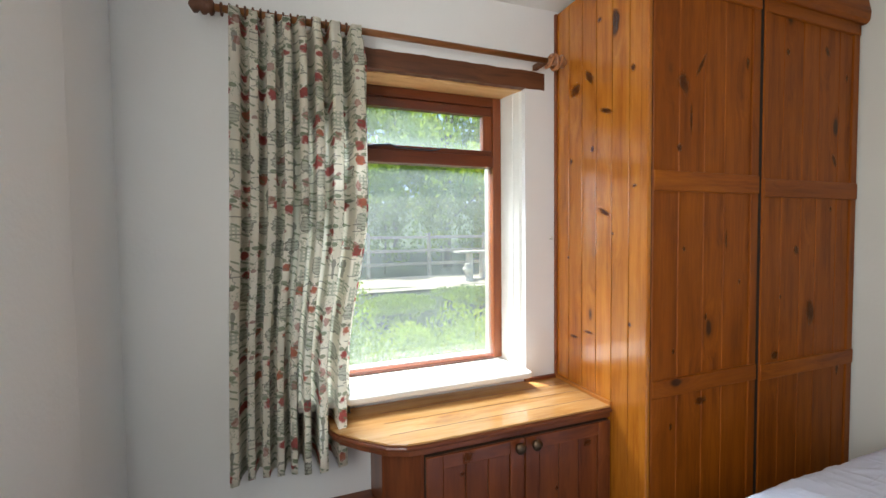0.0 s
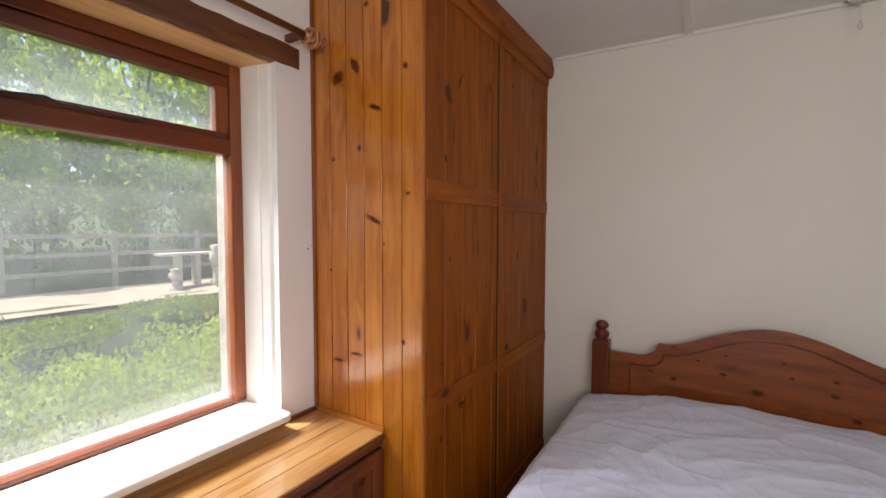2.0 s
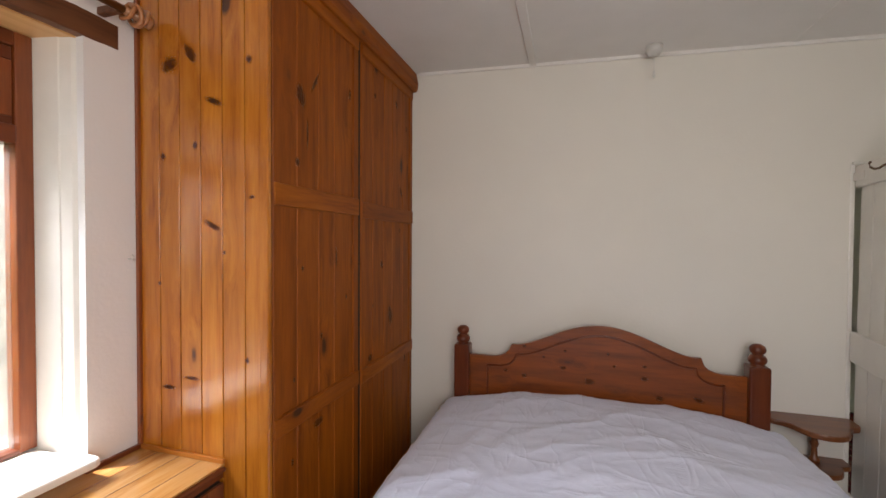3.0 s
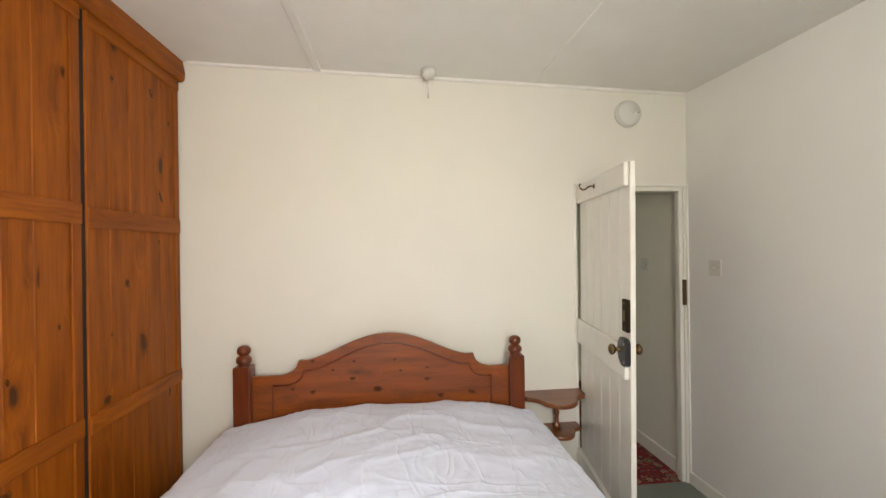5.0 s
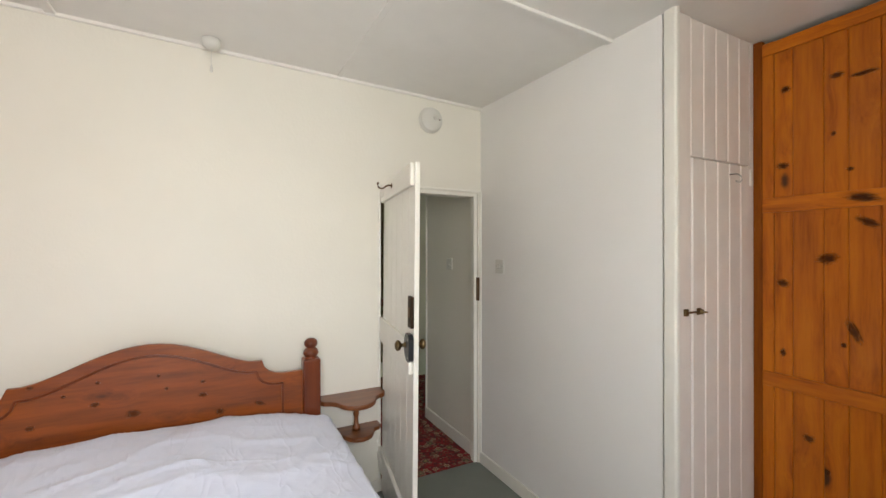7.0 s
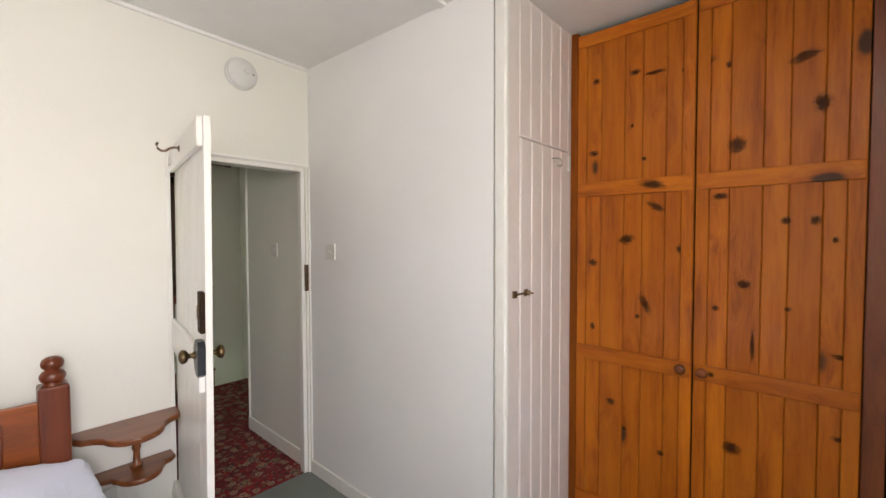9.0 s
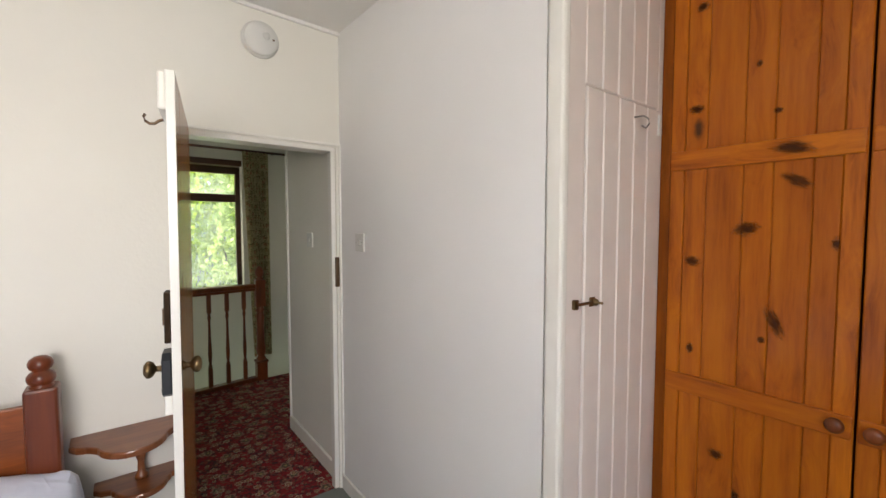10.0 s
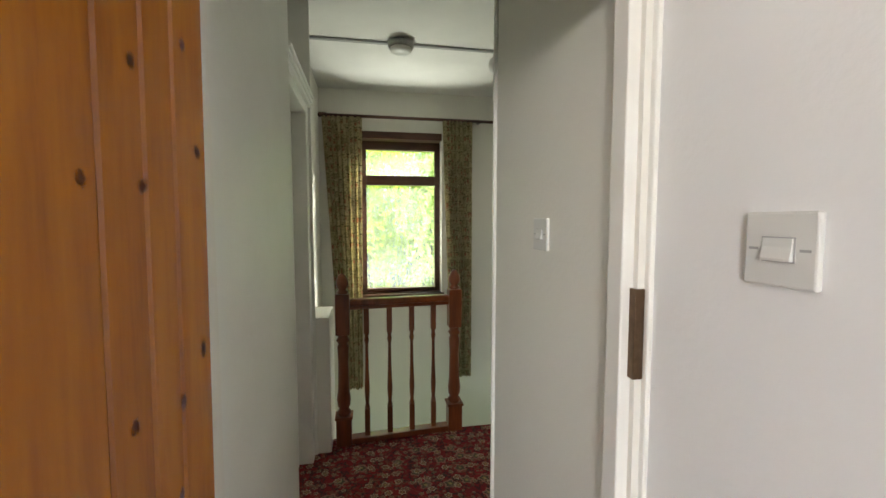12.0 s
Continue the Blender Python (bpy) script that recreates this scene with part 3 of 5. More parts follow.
slab("ceiling_trim", XH - 0.016, XH, YR, 1.06, 0.016, m_ceil, "thin white bead under the ceiling")

structure("floor", box(XW - 0.2, XH + 0.02, YA - 0.6, YN, -0.3, 0.0), m_carpet, "grey-green carpeted bedroom floor")
structure("floor_landing", box(XH + 0.02, 4.45, -2.65, -0.9, -0.3, 0.0), m_carpet_red, "red floral carpet on the landing")
bm = box(XH - 0.012, XH, -1.10, 0.9, 0, 0.07, 0.003)
structure("wall_cover_strip", box(XH - 0.0015, XH, -0.24, -0.20, 0.07, 2.37), m_wall, "flat painted cover strip over a wall joint")
structure("baseboard_east", bm, m_white, "white painted skirting board")
structure("baseboard_south", box(XA + 0.01, XH - 0.012, YR, YR + 0.012, 0, 0.075, 0.003), m_white, "white painted skirting board")
structure("baseboard_north", box(XW, 0.30, YN - 0.015, YN, 0, 0.09, 0.003), m_frame, "brown stained skirting board")

# corner bead and tongued boards beside the small cupboard
structure("corner_trim", box(1.127, 1.182, YR - 0.02, YR + 0.010, 0, 2.37, 0.009), m_white, "white painted corner strip")
PX, HATCH_Y, HINGE_Y = 1.18, -1.952, -2.395
cup = thing("panelled_partition", (PX, -2.1, 0), "white painted tongue-and-groove partition with a small cupboard door", "partition")
edges = np.linspace(HATCH_Y, HINGE_Y, 6)
part("post", box(PX - 0.012, PX + 0.01, HATCH_Y + 0.004, YR - 0.02, 0, 2.37, 0.003), m_cup, cup)
for a, b in zip(edges, edges[1:]):
    part("board", box(PX - 0.010, PX + 0.006, b + 0.0015, a - 0.0015, 1.806, 2.37, 0.004, seg=1), m_cup, cup)
hatch = part("door", box(PX - 0.004, PX + 0.008, HINGE_Y + 0.002, HATCH_Y, 0.08, 1.800), m_cup, cup, "white painted boarded cupboard door, closed")
for a, b in zip(edges, edges[1:]):
    part("board", box(PX - 0.016, PX - 0.003, b + 0.0015, a - 0.0015, 0.08, 1.800, 0.004, seg=1), m_cup, hatch)
part("backing", box(PX + 0.008, PX + 0.014, HINGE_Y, HATCH_Y, 0.0, 2.37), m_cup, cup)
part("end_board", box(PX - 0.010, PX + 0.010, YA - 0.04, HINGE_Y, 0.0, 2.37), m_cup, cup)
part("hinge", box(PX - 0.022, PX - 0.012, HINGE_Y - 0.004, HINGE_Y + 0.016, 1.715, 1.785, 0.002), m_white, hatch, "white painted hinge")
part("hook", tube([(PX - 0.016, -2.22, 1.752), (PX - 0.045, -2.22, 1.750), (PX - 0.060, -2.222, 1.738), (PX - 0.062, -2.224, 1.722), (PX - 0.050, -2.226, 1.712), (PX - 0.036, -2.228, 1.722)], 0.003), m_steel, hatch, "small metal coat hook", True)
part("latch", box(PX - 0.028, PX - 0.020, -1.985, -1.915, 1.170, 1.178, 0.002), m_brass, hatch, "brass turn latch")
part("latch_knob", lathe([(0.004, 0), (0.004, 0.014), (0.010, 0.018), (0.011, 0.026), (0.004, 0.030)][::-1], (PX - 0.052, -1.992, 1.174), 0), m_brass, hatch, "brass knob", True)
part("latch_plate", box(PX - 0.020, PX - 0.0155, -2.006, -1.978, 1.160, 1.188, 0.002), m_brass, hatch)
part("latch_keeper", box(PX - 0.024, PX - 0.0118, -1.916, -1.898, 1.160, 1.188, 0.002), m_brass, cup, "brass latch keeper")


# ---- board-and-rail wardrobe doors ----


def wardrobe_door(owner, x0, x1, z0, z1, face, out, rails, boards, mat, mat_x, stile=0.045):
    """A door of upright boards with rails and stiles in front; out is -1 or 1, the way that it faces along y."""
    lo, hi = sorted((face, face - out * 0.018))
    door = part("door", box(x0, x1, lo, hi, z0, z1), m_joint, owner, "knotty pine boarded door, closed")
    share = [1.0, 1.5, 1.25, 1.7, 1.1, 1.4, 0.9][:boards]
    e = [x0 + stile + (x1 - x0 - 2 * stile) * sum(share[:k]) / sum(share) for k in range(boards + 1)]
    lo, hi = sorted((face - out * 0.001, face + out * 0.008))
    for a, b in zip(e, e[1:]):
        part("board", box(a + 0.0004, b - 0.0004, lo, hi, z0 + 0.002, z1 - 0.002, 0.0032, seg=1), mat, door)
    lo, hi = sorted((face - out * 0.001, face + out * 0.014))
    for a, b in ((x0, x0 + stile), (x1 - stile, x1)):
        part("stile", box(a, b, lo, hi, z0, z1, 0.003, seg=1), mat, door)
    lo, hi = sorted((face - out * 0.001, face + out * 0.02))
    for a, b in rails:
        part("rail", box(x0 + 0.003, x1 - 0.003, lo, hi, a, b, 0.004, seg=2), mat_x, door)
    return door


# pine wardrobe beside the window
YF, XP = 1.10, 1.20
w1 = thing("wardrobe", (1.85, 1.37, 0), "tall varnished knotty pine wardrobe, two doors closed, reaching the ceiling", "wardrobe")
part("body", box(XP + 0.012, XH - 0.002, YF + 0.10, YN - 0.002, 0.0, 2.44), m_gap, w1)
e = [YN - 0.004, 1.548, 1.458, 1.368, 1.278, 1.188, YF + 0.002]
for a, b in zip(e, e[1:]):
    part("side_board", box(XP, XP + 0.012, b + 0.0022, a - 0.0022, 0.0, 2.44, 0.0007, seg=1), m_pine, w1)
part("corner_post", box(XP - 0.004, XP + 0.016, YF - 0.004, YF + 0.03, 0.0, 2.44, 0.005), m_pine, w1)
part("edge_strip", box(XP - 0.012, XP, YN - 0.016, YN - 0.001, 0.0, 2.44, 0.002), m_frame_z, w1, "thin dark scribing strip")
# Dark strips fill the door gaps in place of the shade there.
for a, b in ((XP + 0.0163, 1.2247), (1.8003, 1.8247)):
    part("gap_shade_strip", box(a, b, YF + 0.006, YF + 0.03, 0.08, 2.38), m_gap, w1, "near-black strip for the shade in the gap beside the doors")
part("plinth", box(XP + 0.02, XH - 0.003, YF + 0.01, YF + 0.03, 0, 0.08), m_pine_door_x, w1)
RAILS = [(0.10, 0.17), (0.784, 0.85), (1.557, 1.632), (2.30, 2.37)]
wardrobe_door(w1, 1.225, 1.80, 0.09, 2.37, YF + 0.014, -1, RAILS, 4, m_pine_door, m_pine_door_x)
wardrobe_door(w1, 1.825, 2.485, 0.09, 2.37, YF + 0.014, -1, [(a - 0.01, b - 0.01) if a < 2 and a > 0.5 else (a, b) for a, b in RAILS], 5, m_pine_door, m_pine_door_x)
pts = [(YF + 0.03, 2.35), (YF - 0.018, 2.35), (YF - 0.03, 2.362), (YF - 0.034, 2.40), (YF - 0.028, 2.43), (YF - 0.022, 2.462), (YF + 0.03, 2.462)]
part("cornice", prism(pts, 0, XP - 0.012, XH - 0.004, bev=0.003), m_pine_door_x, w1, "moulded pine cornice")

SIDE_KNOTS = [(1.5, 2.04, 36, 30, 0), (1.41, 2.07, 18, 42, -35), (1.35, 2.28, 15, 12, 0), (1.17, 2.02, 13, 15, -30), (1.31, 1.9, 40, 13, 20), (1.39, 1.76, 12, 15, 0),
              (1.53, 1.73, 13, 13, 0), (1.16, 1.58, 12, 8, 0), (1.32, 1.49, 40, 12, 25), (1.27, 1.4, 7, 8, 0), (1.55, 1.29, 9, 8, 0), (1.18, 1.05, 9, 12, 0)]
SIDE_STREAKS = [(1.51, 0.93, 30, 8, 0), (1.41, 0.97, 34, 8, 0)]
LEFT_DOOR_KNOTS = [(1.26, 2.07, 15, 20, 0), (1.38, 1.96, 26, 44, -25), (1.47, 2.04, 9, 52, 30), (1.42, 1.83, 7, 62, 0), (1.36, 1.72, 14, 18, 0), (1.73, 2.08, 11, 26, 0),
                   (1.39, 1.34, 8, 11, 0), (1.62, 1.37, 6, 44, 0), (1.51, 1.07, 8, 16, 0), (1.34, 0.95, 8, 11, 0), (1.49, 0.74, 30, 19, 0), (1.33, 0.66, 8, 16, 0), (1.7, 1.2, 8, 12, 0)]
RIGHT_DOOR_KNOTS = [(1.98, 2.16, 12, 16, 0), (2.25, 2.2, 13, 26, -30), (2.32, 1.72, 13, 36, -25), (2.40, 2.1, 9, 18, 0), (2.06, 1.32, 16, 24, -20),
                    (2.17, 1.04, 30, 58, -10), (1.96, 1.12, 7, 11, 0), (1.93, 0.87, 24, 20, -20), (2.3, 1.5, 8, 14, 0), (2.38, 0.75, 12, 26, 0)]
knots(w1, "x", XP - 0.0006, -1, SIDE_KNOTS + SIDE_STREAKS)
knots(w1, "y", YF + 0.0054, -1, LEFT_DOOR_KNOTS + RIGHT_DOOR_KNOTS)

# built-in wardrobe in the alcove
w2 = thing("built_in_wardrobe", (0.6, YA - 0.3, 0), "built-in orange knotty pine wardrobe, two doors closed, in the alcove", "wardrobe")
part("body", box(0.08, XA - 0.006, YA - 0.5, YA - 0.09, 0, 2.36), m_gap, w2)
part("frame", box(1.135, PX - 0.011, YA - 0.02, YA + 0.012, 0, 2.366, 0.003), m_pine_door, w2, "reddish pine upright")
part("frame", box(0.10, 0.155, YA - 0.02, YA + 0.004, 0, 2.366, 0.003), m_frame_z, w2, "dark stained upright")
R2 = [(0.10, 0.17), (0.82, 0.885), (1.59, 1.655), (2.29, 2.345)]
d = wardrobe_door(w2, 0.648, 1.138, 0.06, 2.35, YA - 0.01, 1, R2, 5, m_alcove, m_alcove_x)
part("knob", lathe([(0.010, 0), (0.010, 0.012), (0.020, 0.02), (0.021, 0.028), (0.012, 0.034), (0.003, 0.035)], (0.682, YA + 0.01, 0.86), 1), m_frame_z, d, "turned wooden knob", True)
d = wardrobe_door(w2, 0.158, 0.642, 0.06, 2.35, YA - 0.01, 1, R2, 5, m_alcove, m_alcove_x)
part("knob", lathe([(0.010, 0), (0.010, 0.012), (0.020, 0.02), (0.021, 0.028), (0.012, 0.034), (0.003, 0.035)], (0.606, YA + 0.01, 0.86), 1), m_frame_z, d, "turned wooden knob", True)
ALCOVE_KNOTS_A = [(0.88, 2.12, 25, 15, 0), (0.8, 2.1, 46, 11, 0), (0.69, 2.08, 11, 11, 0), (1.05, 2.12, 20, 15, 0), (0.89, 1.89, 9, 11, 0), (1.06, 1.79, 24, 16, 0), (1.105, 1.78, 10, 12, 0),
                  (0.84, 1.74, 13, 10, 0), (0.79, 1.53, 40, 16, 30), (0.91, 1.39, 36, 23, -15), (0.7, 1.35, 12, 20, 0), (1.06, 1.28, 26, 18, 15), (0.83, 1.11, 17, 50, -25),
                  (0.86, 1.05, 11, 12, 0), (1.06, 0.98, 12, 20, 0), (0.97, 0.64, 22, 18, 0), (1.11, 0.48, 14, 13, 0), (0.91, 0.53, 11, 11, 0), (0.76, 0.47, 16, 14, 0)]
ALCOVE_KNOTS_B = [(0.61, 2.09, 34, 15, -20), (0.54, 2.06, 10, 15, 0), (0.32, 2.03, 46, 20, -15), (0.27, 1.86, 26, 34, 0), (0.51, 1.75, 30, 34, 20), (0.56, 1.56, 30, 15, 0),
                  (0.36, 1.46, 17, 15, 0), (0.28, 1.46, 17, 20, 0), (0.23, 1.39, 9, 12, 0), (0.57, 1.12, 14, 13, 0), (0.48, 1.22, 23, 20, 0), (0.35, 1.14, 12, 10, 0),
                  (0.45, 0.99, 8, 66, 0), (0.2, 0.99, 34, 13, 10), (0.51, 0.58, 32, 28, 0), (0.2, 0.71, 30, 12, 0)]
ALCOVE_RAIL_KNOTS = [(0.80, 1.625, 60, 20, 12), (0.58, 0.855, 14, 12, 0)]
knots(w2, "y", YA - 0.0014, 1, ALCOVE_KNOTS_A + ALCOVE_KNOTS_B)
knots(w2, "y", YA + 0.0106, 1, ALCOVE_RAIL_KNOTS)
structure("wall_alcove_end", box(XW, 0.08, YA - 0.6, YA, 0, 2.372), m_wall_w, "plain white wall")

# ---- window ----
win = thing("window_1", (0.51, 1.84, WZ0), "brown hardwood window with a small top light above a large pane", "window", kind="structure")
FY0, FY1 = 1.81, 1.87
fr = part("window_frame", box(0.945, 0.99, FY0, FY1, 0.775, 2.075, 0.004), m_frame_z, win)
part("jamb", box(WX0, WX0 + 0.045, FY0, FY1, 0.775, 2.075, 0.004), m_frame_z, fr)
part("head", box(WX0 + 0.045, 0.945, FY0, FY1, 2.03, 2.075, 0.004), m_frame, fr)
part("transom", box(WX0 + 0.045, 0.945, FY0 - 0.008, FY1, 1.733, 1.79, 0.005), m_frame, fr)
part("bottom_rail", box(WX0 + 0.045, 0.945, FY0, FY1, 0.772, 0.787, 0.003), m_frame, fr)
sash = part("top_sash", box(WX0 + 0.047, 0.943, FY0 + 0.008, FY1 - 0.01, 1.987, 2.028, 0.003), m_frame, win, "opening top light")
box_b = box(WX0 + 0.047, 0.943, FY0 + 0.008, FY1 - 0.01, 1.792, 1.816, 0.003)
part("rail", box_b, m_frame, sash)
part("stile", box(0.895, 0.943, FY0 + 0.008, FY1 - 0.01, 1.816, 1.987, 0.003), m_frame_z, sash)
part("stile", box(WX0 + 0.047, WX0 + 0.095, FY0 + 0.008, FY1 - 0.01, 1.816, 1.987, 0.003), m_frame_z, sash)
part("stay", tube([(0.30, FY0 - 0.012, 1.80), (0.42, FY0 - 0.015, 1.812), (0.45, FY0 - 0.012, 1.80), (0.62, FY0 - 0.01, 1.797), (0.66, FY0 - 0.012, 1.806)], 0.004), m_black, sash, "black iron casement stay", True)
for name, z0, z1, x0, x1 in (("pane", 0.787, 1.733, WX0 + 0.045, 0.945), ("pane", 1.816, 1.987, WX0 + 0.095, 0.895)):
    p = part(name, box(x0, x1, FY0 + 0.03, FY0 + 0.034, z0, z1), m_glass, win, "slightly hazy glass")
    p.visible_shadow = False
pts = [(WX0, 1.805), (WX0, 1.55), (0.99, 1.55), (1.006, 1.557), (1.013, 1.575), (1.013, YN - 0.001), (0.99, YN - 0.001), (0.985, 1.805)]
part("window_sill", prism(pts, 2, 0.747, 0.772, bev=0.006), m_white, win, "thick white painted sill with a rounded corner")
rnd = random.Random(12)
xs_ = [WX0 - 0.12 + 1.253 * k / 40 for k in range(41)]
low_ = [(x, 2.079 + rnd.uniform(0, 0.003)) for x in xs_]
high_ = [(x, 2.163 - 0.010 * max(0.0, noise.noise(Vector((x * 11, 3.1, 0)))) - rnd.uniform(0, 0.0035)) for x in xs_[::-1]]
structure("lintel", prism(low_ + high_, 1, YN - 0.006, YN + 0.03, bev=0.002), m_lintel, "rough dark oak lintel over the window")
structure("soffit", box(WX0 + 0.001, WX1 - 0.001, YN + 0.0305, FY0 + 0.05, 2.076, 2.084, 0.001), m_soffit, "pale pine board under the lintel")

# curtain pole and curtain
pole = thing("curtain_pole", (0.43, 1.56, 2.18), "turned wooden curtain pole with ringed finials", "curtain pole")
part("rod", lathe([(0.0125, -0.24), (0.0125, 1.09)], (0, 1.56, 2.18), 0), m_rod, pole, smooth=True)
fin = [(0.012, 0), (0.022, 0.006), (0.024, 0.014), (0.016, 0.02), (0.023, 0.028), (0.024, 0.038), (0.014, 0.046), (0.022, 0.054), (0.023, 0.064), (0.010, 0.074), (0.003, 0.078)]
part("rod", lathe([(0.0125, -0.24), (0.0125, 1.09)], (0, 1.56, 2.18), 0), m_rod, pole, smooth=True)
fin = [(0.012, 0), (0.022, 0.006), (0.024, 0.014), (0.016, 0.02), (0.023, 0.028), (0.024, 0.038), (0.014, 0.046), (0.022, 0.054), (0.023, 0.064), (0.010, 0.074), (0.003, 0.078)]
rope = [(0.013, 0), (0.022, 0.002), (0.030, 0.007), (0.030, 0.012), (0.022, 0.017), (0.015, 0.019), (0.015, 0.023), (0.026, 0.026), (0.033, 0.032), (0.033, 0.039), (0.024, 0.045), (0.015, 0.047), (0.015, 0.051), (0.025, 0.054),
        (0.031, 0.060), (0.031, 0.066), (0.022, 0.071), (0.014, 0.073), (0.014, 0.077), (0.021, 0.080), (0.023, 0.087), (0.014, 0.094), (0.003, 0.096)]
part("rod", lathe([(0.0125, -0.24), (0.0125, 1.09)], (0, 1.56, 2.18), 0), m_rod, pole, smooth=True)
fin = [(0.012, 0), (0.022, 0.006), (0.024, 0.014), (0.016, 0.02), (0.023, 0.028), (0.024, 0.038), (0.014, 0.046), (0.022, 0.054), (0.023, 0.064), (0.010, 0.074), (0.003, 0.078)]
rope = [(0.013, 0), (0.026, 0.002), (0.036, 0.008), (0.037, 0.014), (0.026, 0.021), (0.019, 0.024), (0.030, 0.029), (0.041, 0.036), (0.041, 0.044), (0.028, 0.050), (0.020, 0.053), (0.030, 0.058), (0.038, 0.065),
        (0.037, 0.072), (0.024, 0.078), (0.016, 0.081), (0.020, 0.085), (0.022, 0.092), (0.014, 0.098), (0.003, 0.100)]
part("rod", lathe([(0.0125, -0.24), (0.0125, 1.09)], (0, 1.56, 2.18), 0), m_rod, pole, smooth=True)
fin = [(0.012, 0), (0.022, 0.006), (0.024, 0.014), (0.016, 0.02), (0.023, 0.028), (0.024, 0.038), (0.014, 0.046), (0.022, 0.054), (0.023, 0.064), (0.010, 0.074), (0.003, 0.078)]
rope = [(0.013, 0), (0.030, 0.004), (0.033, 0.012), (0.028, 0.018), (0.036, 0.024), (0.038, 0.032), (0.031, 0.038), (0.040, 0.045), (0.041, 0.054), (0.032, 0.060), (0.038, 0.067), (0.036, 0.076),
        (0.028, 0.080), (0.030, 0.088), (0.018, 0.096), (0.003, 0.098)]
tip = part("finial", lathe([(0.014, 0), (0.015, 0.075), (0.020, 0.080), (0.022, 0.088), (0.012, 0.096), (0.003, 0.098)], (1.09, 1.56, 2.18), 0), m_rod, pole, "rope-turned wooden finial", True)
for k, (x, lean, size) in enumerate(((1.104, 0.28, 0.026), (1.127, -0.22, 0.030), (1.151, 0.25, 0.027))):
    coil = bmesh.new()
    for a in range(22):
        t0 = 2 * math.pi * a / 22
        rr = size * (1 + 0.07 * math.sin(5 * t0 + k))
        for b in range(8):
            t1 = 2 * math.pi * b / 8
            y, z = (rr + 0.0075 * math.cos(t1)) * math.cos(t0), (rr + 0.0075 * math.cos(t1)) * math.sin(t0)
            coil.verts.new((x + 0.0075 * math.sin(t1) + lean * z, 1.56 + y, 2.18 + z))
    coil.verts.ensure_lookup_table()
    for a in range(22):
        for b in range(8):
            coil.faces.new([coil.verts[i] for i in (a * 8 + b, (a + 1) % 22 * 8 + b, (a + 1) % 22 * 8 + (b + 1) % 8, a * 8 + (b + 1) % 8)])
    bmesh.ops.recalc_face_normals(coil, faces=coil.faces)
    part("coil", coil, m_rod, tip, smooth=True)
part("finial", lathe([(r * 1.15, -h) for r, h in fin], (-0.235, 1.56, 2.18), 0), m_lintel, pole, smooth=True)
for x in (1.08, -0.15):
    part("bracket", box(x - 0.012, x + 0.012, 1.56, YN - 0.001, 2.165, 2.19, 0.004), m_lintel, pole)
for k in range(20):
    x = -0.215 + k * 0.0245
    ring = bmesh.new()
    for a in range(16):
        t0 = 2 * math.pi * a / 16
        for b in range(6):
            t1 = 2 * math.pi * b / 6
            rr = 0.0185 + 0.0042 * math.cos(t1)
            ring.verts.new((x + 0.004 * math.sin(t1), 1.56 + rr * math.cos(t0), 2.178 + rr * math.sin(t0)))
    ring.verts.ensure_lookup_table()
    for a in range(16):
        for b in range(6):
            q = [ring.verts[(a % 16) * 6 + b], ring.verts[((a + 1) % 16) * 6 + b], ring.verts[((a + 1) % 16) * 6 + (b + 1) % 6], ring.verts[a * 6 + (b + 1) % 6]]
            ring.faces.new(q)
    part("ring", ring, m_lintel, pole, smooth=True)


